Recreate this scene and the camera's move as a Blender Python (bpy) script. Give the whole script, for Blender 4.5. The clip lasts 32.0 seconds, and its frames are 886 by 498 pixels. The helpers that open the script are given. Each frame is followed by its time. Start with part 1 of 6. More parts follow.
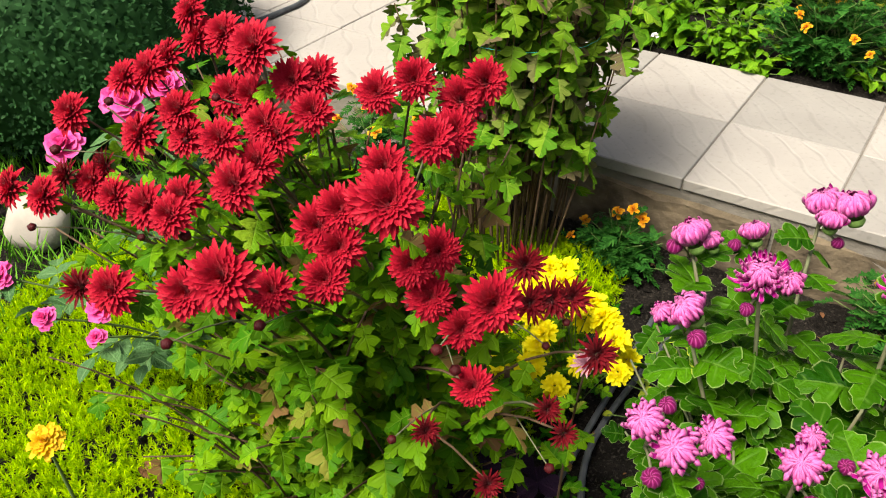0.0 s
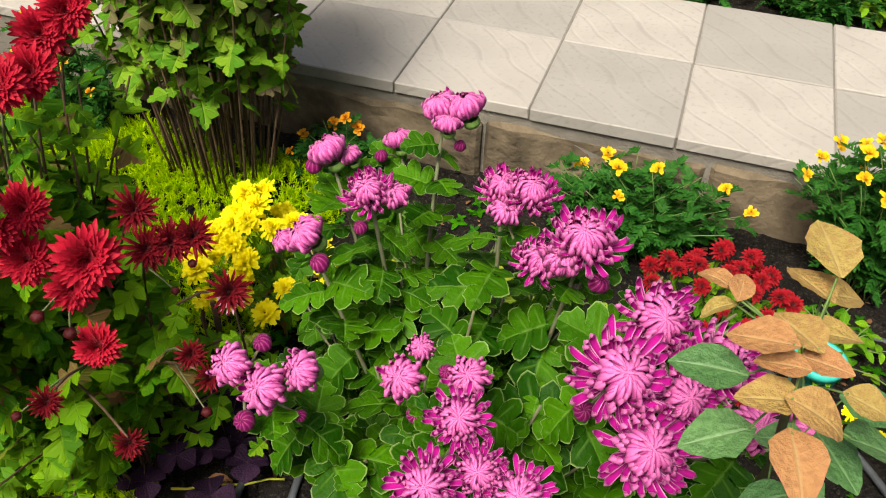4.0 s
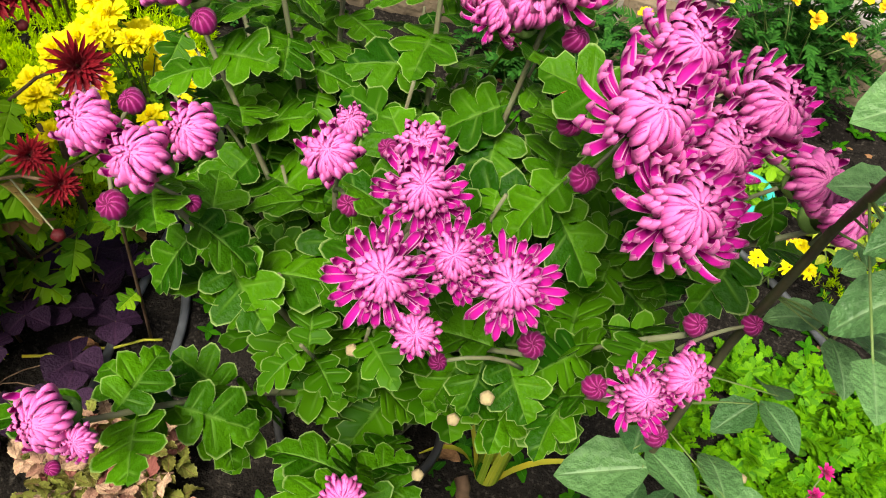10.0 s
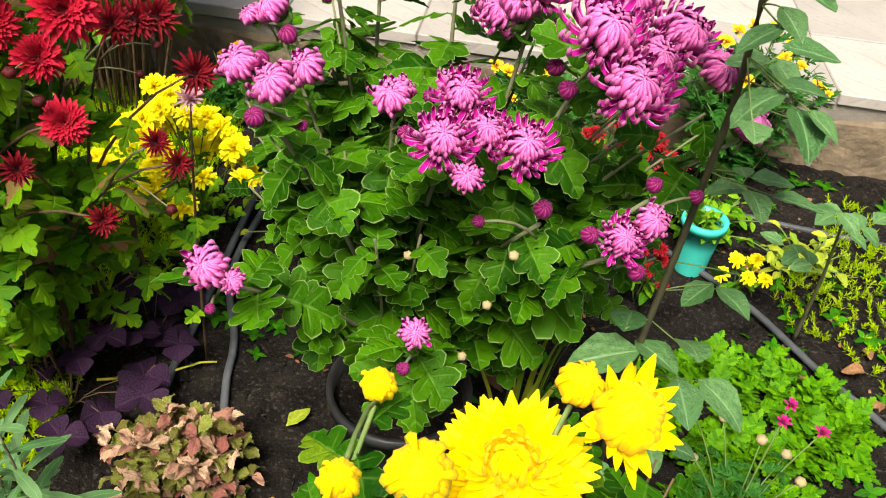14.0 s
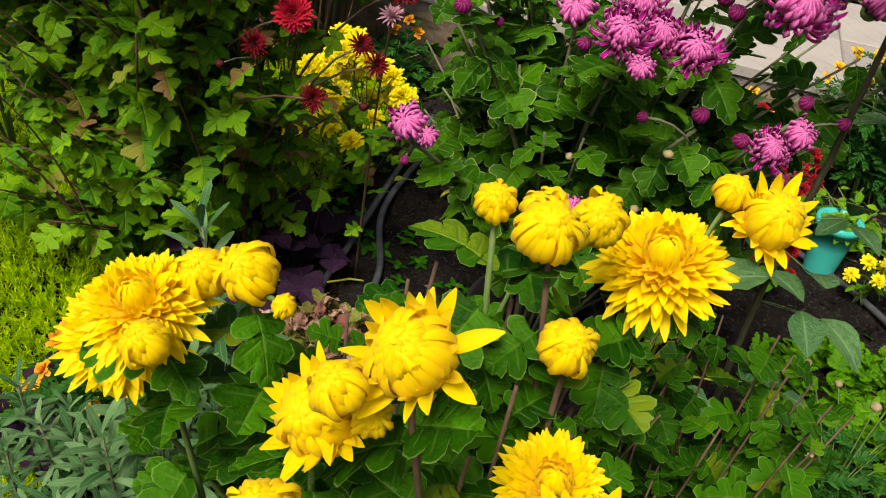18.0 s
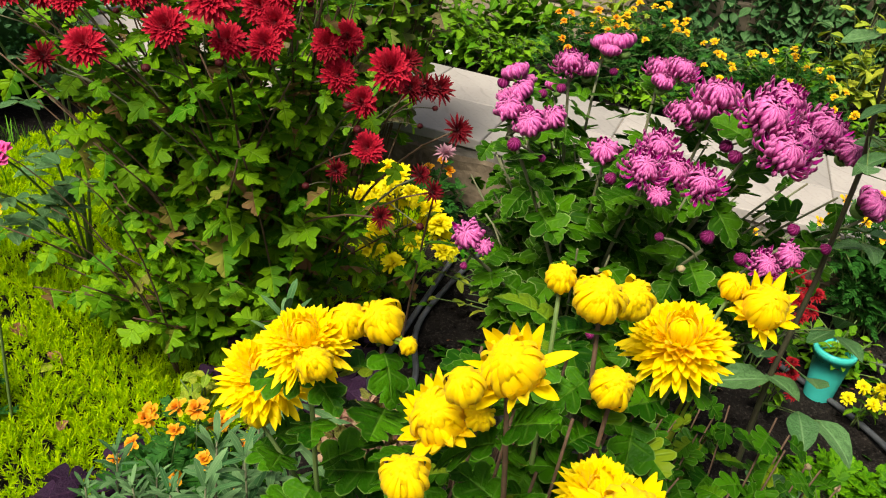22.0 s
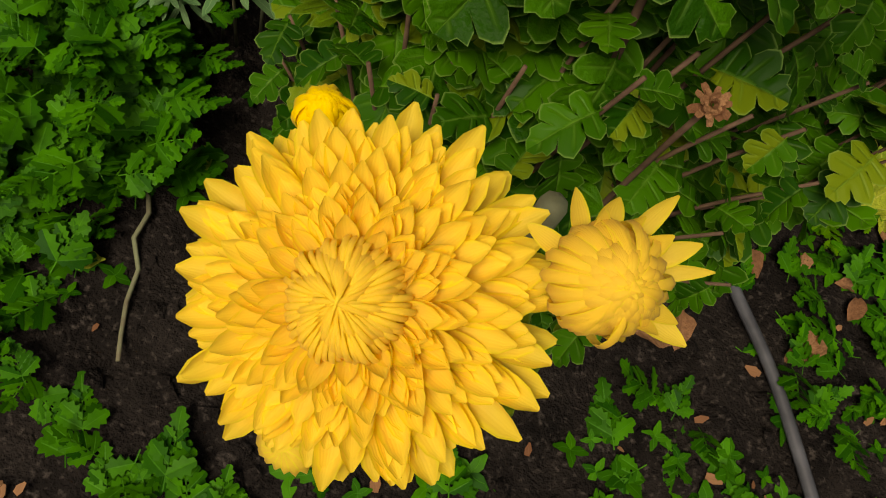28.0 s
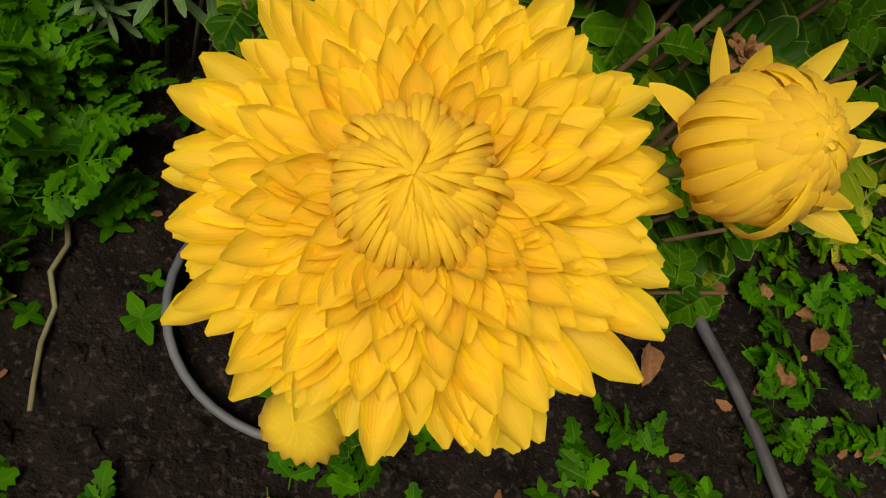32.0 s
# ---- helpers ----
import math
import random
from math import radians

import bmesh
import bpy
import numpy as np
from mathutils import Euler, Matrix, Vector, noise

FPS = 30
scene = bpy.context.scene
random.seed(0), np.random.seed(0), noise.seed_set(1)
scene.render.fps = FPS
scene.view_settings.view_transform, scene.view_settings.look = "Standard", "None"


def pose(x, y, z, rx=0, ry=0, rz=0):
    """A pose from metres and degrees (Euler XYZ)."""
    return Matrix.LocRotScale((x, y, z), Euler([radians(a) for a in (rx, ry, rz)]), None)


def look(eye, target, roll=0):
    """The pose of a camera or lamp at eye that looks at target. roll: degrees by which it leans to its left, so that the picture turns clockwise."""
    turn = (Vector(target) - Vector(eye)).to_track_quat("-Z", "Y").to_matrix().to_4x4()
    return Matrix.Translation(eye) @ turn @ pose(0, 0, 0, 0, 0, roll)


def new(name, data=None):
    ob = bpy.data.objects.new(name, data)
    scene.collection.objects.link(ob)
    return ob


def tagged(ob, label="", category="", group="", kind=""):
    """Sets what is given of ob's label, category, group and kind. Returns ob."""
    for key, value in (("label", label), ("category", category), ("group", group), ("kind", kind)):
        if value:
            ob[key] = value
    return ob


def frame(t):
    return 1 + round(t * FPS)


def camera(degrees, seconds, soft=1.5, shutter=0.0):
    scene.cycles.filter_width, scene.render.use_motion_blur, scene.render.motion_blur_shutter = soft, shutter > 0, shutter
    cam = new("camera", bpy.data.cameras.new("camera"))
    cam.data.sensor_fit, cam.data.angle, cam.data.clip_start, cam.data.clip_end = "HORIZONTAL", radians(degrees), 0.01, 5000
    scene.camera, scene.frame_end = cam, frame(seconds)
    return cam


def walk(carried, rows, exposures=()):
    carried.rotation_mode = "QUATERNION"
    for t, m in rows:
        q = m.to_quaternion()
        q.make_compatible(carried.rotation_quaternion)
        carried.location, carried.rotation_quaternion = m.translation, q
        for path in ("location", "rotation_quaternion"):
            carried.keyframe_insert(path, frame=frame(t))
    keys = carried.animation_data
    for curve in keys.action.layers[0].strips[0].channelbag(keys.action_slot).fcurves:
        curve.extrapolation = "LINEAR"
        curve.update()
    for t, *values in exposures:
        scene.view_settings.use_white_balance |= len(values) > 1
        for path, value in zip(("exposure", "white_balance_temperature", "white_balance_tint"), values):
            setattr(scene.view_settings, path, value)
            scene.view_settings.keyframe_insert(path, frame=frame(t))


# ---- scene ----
cam = camera(55.4, 32.0, 1.1)
METRES, EYE, TILT, LEAN, TURN = 2.4, 1.478, -35.5, 0.9, 33.35
ROWS = [
    (0.0, 0.0, 0.0, 0.0, 0.0, 0.0, -0.0),
    (0.5, 0.0051, 0.001, -0.0085, -0.27, -0.17, -0.03),
    (1.0, 0.0153, 0.0056, -0.0194, -1.54, -0.53, 0.18),
    (1.5, 0.0345, 0.006, -0.0236, -3.19, -1.29, 0.76),
    (2.0, 0.0578, 0.0071, -0.0227, -6.03, -2.18, 1.77),
    (2.5, 0.0747, 0.0064, -0.0182, -9.22, -2.91, 2.95),
    (3.0, 0.0866, 0.0102, -0.0127, -11.02, -4.0, 4.24),
    (3.5, 0.0988, 0.0143, -0.0005, -12.29, -5.3, 5.7),
    (5.5, 0.0967, -0.0093, 0.0192, -14.64, -12.01, 7.86),
    (6.0, 0.084, -0.0222, 0.0117, -14.62, -12.03, 7.33),
    (6.5, 0.0742, -0.0198, 0.0032, -15.72, -12.21, 6.84),
    (7.0, 0.0626, -0.01, -0.0031, -16.98, -12.49, 6.52),
    (7.5, 0.0571, 0.0055, -0.0109, -18.09, -13.08, 6.18),
    (8.0, 0.0599, 0.0231, -0.0188, -19.03, -14.23, 6.18),
    (8.5, 0.065, 0.0364, -0.024, -19.66, -14.87, 6.55),
    (9.0, 0.0721, 0.0571, -0.0311, -19.99, -15.22, 6.44),
    (9.5, 0.0839, 0.0802, -0.0409, -20.59, -15.34, 6.47),
    (10.0, 0.0883, 0.0959, -0.052, -22.29, -15.68, 6.15),
    (10.5, 0.0913, 0.1052, -0.0574, -23.76, -15.56, 6.46),
    (11.0, 0.0959, 0.113, -0.0638, -25.49, -14.26, 6.84),
    (11.5, 0.0953, 0.1127, -0.0747, -26.06, -12.88, 7.88),
    (12.0, 0.0858, 0.0988, -0.0903, -26.3, -12.27, 7.99),
    (12.5, 0.0733, 0.0768, -0.0967, -26.56, -10.46, 8.38),
    (13.0, 0.0534, 0.0466, -0.1008, -26.74, -8.11, 9.21),
    (13.5, 0.0263, 0.0195, -0.114, -26.0, -6.71, 9.43),
    (14.0, 0.0081, -0.0064, -0.127, -24.18, -5.53, 9.56),
    (14.5, -0.0046, -0.0249, -0.139, -22.81, -4.4, 9.47),
    (16.5, 0.0017, 0.0016, -0.1653, -17.69, -7.01, 3.53),
    (17.0, -0.0148, -0.0178, -0.1767, -16.07, -6.45, 2.49),
    (17.5, -0.0304, -0.0367, -0.1877, -16.07, -4.25, 2.39),
    (18.0, -0.0442, -0.0518, -0.1962, -16.15, -2.27, 2.39),
    (18.5, -0.0603, -0.0717, -0.1943, -16.33, 0.26, 2.13),
    (19.0, -0.0731, -0.0902, -0.1931, -16.83, 2.32, 1.27),
    (19.5, -0.0834, -0.109, -0.1948, -17.5, 5.22, 0.98),
    (20.0, -0.0907, -0.1281, -0.2034, -17.71, 7.71, 0.88),
    (20.5, -0.0948, -0.1411, -0.2069, -17.79, 10.64, 0.85),
    (21.0, -0.0981, -0.1458, -0.2138, -17.69, 11.28, 0.94),
    (21.5, -0.0985, -0.1388, -0.2202, -16.66, 10.43, 0.87),
    (22.0, -0.0948, -0.1253, -0.2216, -15.89, 7.25, 0.51),
    (22.5, -0.0912, -0.1099, -0.22, -15.44, 3.36, -0.9),
    (23.0, -0.0883, -0.0947, -0.2196, -14.82, -0.8, -2.74),
    (23.5, -0.0849, -0.0741, -0.2219, -14.39, -4.25, -4.3),
    (24.0, -0.0802, -0.0597, -0.2267, -13.5, -8.14, -5.17),
    (24.5, -0.0758, -0.0453, -0.2311, -12.5, -12.24, -5.8),
    (25.0, -0.0735, -0.0338, -0.2384, -11.8, -16.06, -6.32),
    (25.5, -0.0736, -0.0263, -0.2465, -11.08, -20.68, -7.06),
    (26.0, -0.0732, -0.0209, -0.2536, -10.6, -24.04, -7.56),
    (26.5, -0.0717, -0.0141, -0.2608, -10.4, -26.73, -7.66),
    (28.5, -0.0728, 0.0111, -0.2833, -10.35, -30.98, -8.9),
    (29.0, -0.0743, 0.0106, -0.2883, -10.31, -30.96, -9.08),
    (29.5, -0.0777, 0.0105, -0.2933, -10.85, -30.58, -9.99),
    (30.0, -0.0837, 0.0132, -0.2983, -12.41, -29.21, -10.84),
    (30.5, -0.0864, 0.0185, -0.3035, -14.85, -27.89, -11.7),
    (31.0, -0.0877, 0.0244, -0.3094, -15.89, -27.32, -11.53),
    (31.5, -0.0865, 0.0264, -0.3136, -16.09, -26.31, -11.27),
    (32.0, -0.0826, 0.0262, -0.3157, -16.15, -24.54, -10.33),
]
EXPOSURES = [(0.0, 0.8, 7000, 8), (2.0, 0.70, 7000, 8), (3.0, 0.54, 7000, 8), (6.0, 0.6, 7000, 8), (8.0, 0.74, 7000, 8), (9.0, 0.86, 7000, 8), (12.0, 0.93, 7000, 9), (13.0, 0.98, 7000, 9), (14.5, 0.96, 7000, 9), (17.0, 0.15, 7000, 12), (18.0, 0.2, 7000, 12), (19.0, 0.42, 7000, 10), (21.0, 0.66, 7000, 8), (22.0, 0.48, 7000, 9), (23.0, 0.27, 7100, 10), (24.0, 0.27, 7200, 10), (25.0, 0.4, 7200, 9), (26.0, 0.08, 7200, 10), (29.0, -0.46, 8200, 19), (32.0, -0.54, 8200, 19)]
walk(cam, [(t, pose(0, 0, EYE, TILT, LEAN, TURN) @ pose(METRES * x, METRES * y, METRES * z, 90 + pitch, roll, yaw)) for t, x, y, z, yaw, pitch, roll in ROWS], EXPOSURES)

# ---- light ----
world = bpy.data.worlds.new("sky")
scene.world = world
world.use_nodes = True
wn = world.node_tree
sky = wn.nodes.new("ShaderNodeTexSky")
sky.sky_type, sky.sun_disc = "NISHITA", False
sky.sun_elevation, sky.sun_rotation = radians(58), radians(200)
sky.air_density, sky.dust_density, sky.ozone_density = 1.0, 6.0, 0.3
wn.links.new(sky.outputs[0], wn.nodes["Background"].inputs[0])
wn.nodes["Background"].inputs[1].default_value = 0.095
sun_data = bpy.data.lights.new("sun", "SUN")
sun_data.energy, sun_data.angle, sun_data.color = 4.0, radians(22), (1.0, 0.96, 0.9)
sun = new("sun", sun_data)
sun.matrix_basis = look((-0.6, -2.0, 5.0), (0, 1.0, 0))

# ---- materials ----
rnd = random.Random(7)


def nodes_of(name, rough=0.5):
    m = bpy.data.materials.new(name)
    m.use_nodes = True
    t = m.node_tree
    b = t.nodes["Principled BSDF"]
    b.inputs["Roughness"].default_value = rough
    return m, t, b


def mixed(t, fac, a, b, kind="MIX"):
    n = t.nodes.new("ShaderNodeMix")
    n.data_type, n.blend_type = "RGBA", kind
    for slot, v in ((0, fac), (6, a), (7, b)):
        if isinstance(v, bpy.types.NodeSocket):
            t.links.new(v, n.inputs[slot])
        else:
            n.inputs[slot].default_value = v if slot == 0 else (*v, 1)
    return n.outputs[2]


def maths(t, op, a, b=0.0, c=None, clamp=False):
    n = t.nodes.new("ShaderNodeMath")
    n.operation, n.use_clamp = op, clamp
    for slot, v in enumerate((a, b) if c is None else (a, b, c)):
        if isinstance(v, bpy.types.NodeSocket):
            t.links.new(v, n.inputs[slot])
        else:
            n.inputs[slot].default_value = v
    return n.outputs[0]


def noise_of(t, scale, detail=4, where="Object"):
    c = t.nodes.new("ShaderNodeTexCoord")
    n = t.nodes.new("ShaderNodeTexNoise")
    n.inputs["Scale"].default_value, n.inputs["Detail"].default_value = scale, detail
    t.links.new(c.outputs[where], n.inputs["Vector"])
    return n.outputs[0]


def bumped(t, b, height, strength=0.4, distance=0.002):
    n = t.nodes.new("ShaderNodeBump")
    n.inputs["Strength"].default_value, n.inputs["Distance"].default_value = strength, distance
    t.links.new(height, n.inputs["Height"])
    t.links.new(n.outputs[0], b.inputs["Normal"])


def contrast(t, v, lo, hi):
    n = t.nodes.new("ShaderNodeMapRange")
    n.inputs[1].default_value, n.inputs[2].default_value = lo, hi
    t.links.new(v, n.inputs[0])
    return n.outputs[0]


def uv_of(t):
    n = t.nodes.new("ShaderNodeUVMap")
    s = t.nodes.new("ShaderNodeSeparateXYZ")
    t.links.new(n.outputs[0], s.inputs[0])
    return s.outputs[0], s.outputs[1]


def chance(t, island=False):
    """A number of its own for each object and each loose piece."""
    a = t.nodes.new("ShaderNodeNewGeometry").outputs["Random Per Island"]
    return maths(t, "FRACT", maths(t, "ADD", a, t.nodes.new("ShaderNodeObjectInfo").outputs["Random"]))


def thin(t, b, color, amount):
    """Lets light through a leaf or petal."""
    tr = t.nodes.new("ShaderNodeBsdfTranslucent")
    mx = t.nodes.new("ShaderNodeMixShader")
    mx.inputs[0].default_value = amount
    t.links.new(color, tr.inputs[0])
    t.links.new(b.outputs[0], mx.inputs[1])
    t.links.new(tr.outputs[0], mx.inputs[2])
    t.links.new(mx.outputs[0], t.nodes["Material Output"].inputs[0])


def leaf_material(name, dark, light, vein, rim, rough=0.45, veins=9.0, island=False, through_it=0.13, spread=1.0, age=None, aged=0.12, shine=0.06, lobed=False):
    m, t, b = nodes_of(name, rough)
    u, v = uv_of(t)
    r = chance(t, island)
    side = maths(t, "ABSOLUTE", maths(t, "SUBTRACT", u, 0.5))
    col = mixed(t, maths(t, "MULTIPLY", r, spread), dark, light)
    if age:
        col = mixed(t, contrast(t, r, 1 - aged, 1 - aged * 0.5), col, age)
    col = mixed(t, maths(t, "MULTIPLY", contrast(t, noise_of(t, (4.0 if lobed else 9.0) if not island else 30.0), 0.35, 0.7), 0.3 if lobed else 0.55), col, tuple(0.6 * c for c in dark))
    ribs = maths(t, "PINGPONG", maths(t, "MULTIPLY", v, 1 / 0.3) if lobed else maths(t, "SUBTRACT", maths(t, "MULTIPLY", v, veins), maths(t, "MULTIPLY", side, veins * 0.9)), 0.5)
    rib = contrast(t, ribs, 0.07 if lobed else 0.09, 0.0)
    if lobed:
        rib = maths(t, "MULTIPLY", rib, contrast(t, side, 0.42, 0.2))
    mid = contrast(t, side, 0.055, 0.0)
    lines = maths(t, "MAXIMUM", maths(t, "MULTIPLY", rib, 0.62 if lobed else 0.16), mid)
    col = mixed(t, maths(t, "MULTIPLY", lines, 0.45), col, vein)
    if rim:
        col = mixed(t, maths(t, "MULTIPLY", maths(t, "MULTIPLY", contrast(t, side, 0.465 if lobed else 0.40, 0.495), contrast(t, v, 0.1 if lobed else 0.5, 0.2 if lobed else 0.7)), 0.55 if lobed else 0.4), col, rim)
    t.links.new(col, b.inputs["Base Color"])
    b.inputs["Specular IOR Level"].default_value = shine
    bumped(t, b, maths(t, "ADD", maths(t, "MULTIPLY", lines, -0.7), maths(t, "MULTIPLY", noise_of(t, 11.0, 3), 0.5 if lobed else 1.6)), 0.32, 0.02 if not island else 0.002)
    if through_it:
        thin(t, b, col, through_it)
    return m


def petal_material(name, base, middle, tip, edge=None, rough=0.55, island=True, through_it=0.25, lines=0.25, rim=(0.28, 0.5), vary=0.3):
    m, t, b = nodes_of(name, rough)
    u, v = uv_of(t)
    side = maths(t, "ABSOLUTE", maths(t, "SUBTRACT", u, 0.5))
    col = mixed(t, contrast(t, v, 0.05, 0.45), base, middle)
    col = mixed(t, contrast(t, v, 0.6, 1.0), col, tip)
    if edge:
        col = mixed(t, contrast(t, side, *rim), col, edge)
    r = chance(t, island)
    col = mixed(t, maths(t, "MULTIPLY", r, vary), col, tuple(0.7 * c for c in middle))
    streak = maths(t, "PINGPONG", maths(t, "MULTIPLY", side, 9.0), 0.5)
    col = mixed(t, maths(t, "MULTIPLY", streak, lines), col, tuple(0.6 * c for c in middle))
    t.links.new(col, b.inputs["Base Color"])
    b.inputs["Specular IOR Level"].default_value = 0.15
    b.inputs["Sheen Weight"].default_value = 0.06
    bumped(t, b, streak, 0.3, 0.0006)
    thin(t, b, col, through_it)
    return m


def plain_material(name, a, c, scale=30.0, rough=0.6, bump=0.3, depth=0.002, metal=0.0, island=False, fine=180.0):
    m, t, b = nodes_of(name, rough)
    b.inputs["Metallic"].default_value = metal
    b.inputs["Specular IOR Level"].default_value = 0.2
    col = mixed(t, contrast(t, noise_of(t, scale), 0.3, 0.7), a, c)
    col = mixed(t, maths(t, "MULTIPLY", chance(t, island), 0.4), col, tuple(0.75 * k for k in a))
    t.links.new(col, b.inputs["Base Color"])
    h = maths(t, "ADD", noise_of(t, scale * 1.7, 6), maths(t, "MULTIPLY", noise_of(t, fine, 3), 0.4))
    bumped(t, b, h, bump, depth)
    return m


MUM = leaf_material("chrysanthemum_leaf", (0.008, 0.050, 0.001), (0.056, 0.178, 0.003), (0.16, 0.32, 0.05), (0.30, 0.42, 0.14), 0.45, lobed=True)
MUM_LIGHT = leaf_material("red_chrysanthemum_leaf", (0.032, 0.135, 0.004), (0.165, 0.330, 0.006), (0.22, 0.38, 0.04), None, 0.5, age=(0.22, 0.12, 0.05), aged=0.08, lobed=True)
MUM_OLIVE = leaf_material("pillar_leaf", (0.055, 0.175, 0.009), (0.215, 0.36, 0.020), (0.24, 0.34, 0.06), None, 0.6, age=(0.13, 0.10, 0.055), aged=0.28, lobed=True)
MUM_DEEP = leaf_material("yellow_chrysanthemum_leaf", (0.006, 0.044, 0.001), (0.046, 0.172, 0.003), (0.12, 0.26, 0.03), (0.17, 0.30, 0.06), lobed=True, age=(0.13, 0.20, 0.008), aged=0.12)
ROSE_LEAF = leaf_material("rose_leaflet", (0.042, 0.125, 0.036), (0.105, 0.225, 0.075), (0.20, 0.33, 0.15), None, 0.40, 12.0, shine=0.18)
BRONZE = leaf_material("young_rose_leaflet", (0.40, 0.185, 0.085), (0.33, 0.27, 0.075), (0.38, 0.30, 0.14), (0.42, 0.14, 0.10), 0.38, 12.0)
GREY_LEAF = leaf_material("lavender_leaf", (0.032, 0.115, 0.034), (0.150, 0.275, 0.112), (0.22, 0.36, 0.14), (0.22, 0.36, 0.14), 0.75, 24.0, island=True)
FERN_LEAF = leaf_material("feathery_leaf", (0.006, 0.060, 0.001), (0.045, 0.205, 0.003), (0.06, 0.22, 0.02), None, 0.5, 8.0, island=True)
# Yellower than FERN_LEAF; this patch's stronger light is put into the colour.
FERN_LIT = leaf_material("young_feathery_leaf", (0.030, 0.140, 0.002), (0.115, 0.300, 0.004), (0.14, 0.32, 0.03), None, 0.5, 8.0, island=True)
SEDUM = leaf_material("sedum_leaf", (0.27, 0.50, 0.003), (0.62, 0.80, 0.006), (0.55, 0.65, 0.05), None, 0.5, 1.0, island=True, through_it=0.45)
OXALIS = leaf_material("oxalis_leaf", (0.015, 0.007, 0.018), (0.042, 0.019, 0.046), (0.05, 0.02, 0.045), None, 0.55, 5.0)
COLEUS = leaf_material("coleus_leaf", (0.22, 0.07, 0.06), (0.62, 0.45, 0.29), (0.16, 0.03, 0.04), (0.42, 0.44, 0.14), 0.6, 10.0)
COLEUS_GREEN = leaf_material("coleus_leaf_green", (0.10, 0.09, 0.02), (0.22, 0.26, 0.05), (0.14, 0.03, 0.04), (0.45, 0.42, 0.2), 0.6, 10.0)
MARI_LEAF = leaf_material("marigold_leaf", (0.012, 0.075, 0.010), (0.04, 0.15, 0.02), (0.06, 0.18, 0.03), None, 0.5, 4.0, island=True)
BOX_LEAF = leaf_material("boxwood_leaf", (0.008, 0.038, 0.010), (0.035, 0.105, 0.032), (0.04, 0.09, 0.04), None, 0.55, 4.0, island=True, through_it=0.08)
BED_LEAF = leaf_material("bedding_leaf", (0.045, 0.17, 0.005), (0.17, 0.35, 0.012), (0.2, 0.36, 0.05), None, 0.5, 9.0)
YELLOWED = leaf_material("yellowing_leaf", (0.16, 0.28, 0.02), (0.42, 0.45, 0.04), (0.5, 0.5, 0.12), None, 0.5, 8.0)
IVY_LEAF = leaf_material("climber_leaf", (0.025, 0.09, 0.025), (0.08, 0.18, 0.06), (0.14, 0.24, 0.1), None, 0.45, 8.0)
GRASS = leaf_material("grass_blade", (0.05, 0.20, 0.01), (0.16, 0.38, 0.03), (0.2, 0.4, 0.05), None, 0.5, 1.0, island=True)
DRY_LEAF = leaf_material("dry_leaf", (0.16, 0.075, 0.035), (0.34, 0.19, 0.09), (0.2, 0.1, 0.05), None, 0.75, 8.0)
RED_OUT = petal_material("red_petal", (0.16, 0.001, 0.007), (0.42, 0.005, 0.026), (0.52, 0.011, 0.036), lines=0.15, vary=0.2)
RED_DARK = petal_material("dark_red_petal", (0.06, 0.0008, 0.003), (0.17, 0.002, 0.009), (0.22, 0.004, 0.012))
RED_BUTTON = petal_material("button_red_petal", (0.10, 0.001, 0.003), (0.30, 0.003, 0.010), (0.36, 0.006, 0.014))
PINK_BACK = petal_material("pale_pink_petal_back", (0.46, 0.035, 0.26), (0.68, 0.115, 0.41), (0.80, 0.24, 0.54), (0.38, 0.008, 0.20), 0.5, through_it=0.20, lines=0.3, rim=(0.24, 0.5))
PINK_FACE = petal_material("magenta_petal_face", (0.28, 0.003, 0.15), (0.48, 0.008, 0.28), (0.62, 0.02, 0.38), (0.90, 0.44, 0.72), 0.5, through_it=0.18, rim=(0.36, 0.48))
PINK_BUD = petal_material("magenta_bud_petal", (0.42, 0.04, 0.25), (0.20, 0.004, 0.09), (0.12, 0.002, 0.05), (0.46, 0.06, 0.28), 0.5)
GOLD = petal_material("golden_petal", (0.95, 0.66, 0.004), (0.96, 0.735, 0.006), (0.96, 0.77, 0.008), None, 0.5, lines=0.04, through_it=0.42, vary=0.05)
GOLD_PART = petal_material("golden_petal_single", (0.97, 0.71, 0.09), (0.97, 0.74, 0.09), (0.97, 0.76, 0.07), (0.97, 0.86, 0.05), 0.5, island=False, lines=0.03, through_it=0.52, vary=0.04, rim=(0.36, 0.5))
LEMON = petal_material("lemon_petal", (0.92, 0.72, 0.006), (0.95, 0.84, 0.010), (0.95, 0.86, 0.02), None, 0.5, through_it=0.35, lines=0.08, vary=0.08)
ORANGE = petal_material("orange_petal", (0.62, 0.13, 0.006), (0.80, 0.30, 0.010), (0.85, 0.42, 0.012), (0.86, 0.46, 0.03), 0.5)
AMBER = petal_material("amber_petal", (0.80, 0.40, 0.010), (0.86, 0.52, 0.012), (0.88, 0.56, 0.02), None, 0.5)
ROSE_PINK = petal_material("pink_rose_petal", (0.70, 0.05, 0.25), (0.80, 0.06, 0.32), (0.85, 0.14, 0.42), None, 0.45)
ROSE_DEEP = petal_material("deep_pink_rose_petal", (0.35, 0.01, 0.12), (0.50, 0.012, 0.18), (0.55, 0.03, 0.24), None, 0.45)
WHITE_PETAL = petal_material("white_petal", (0.75, 0.76, 0.6), (0.8, 0.8, 0.76), (0.82, 0.82, 0.8), None, 0.5)
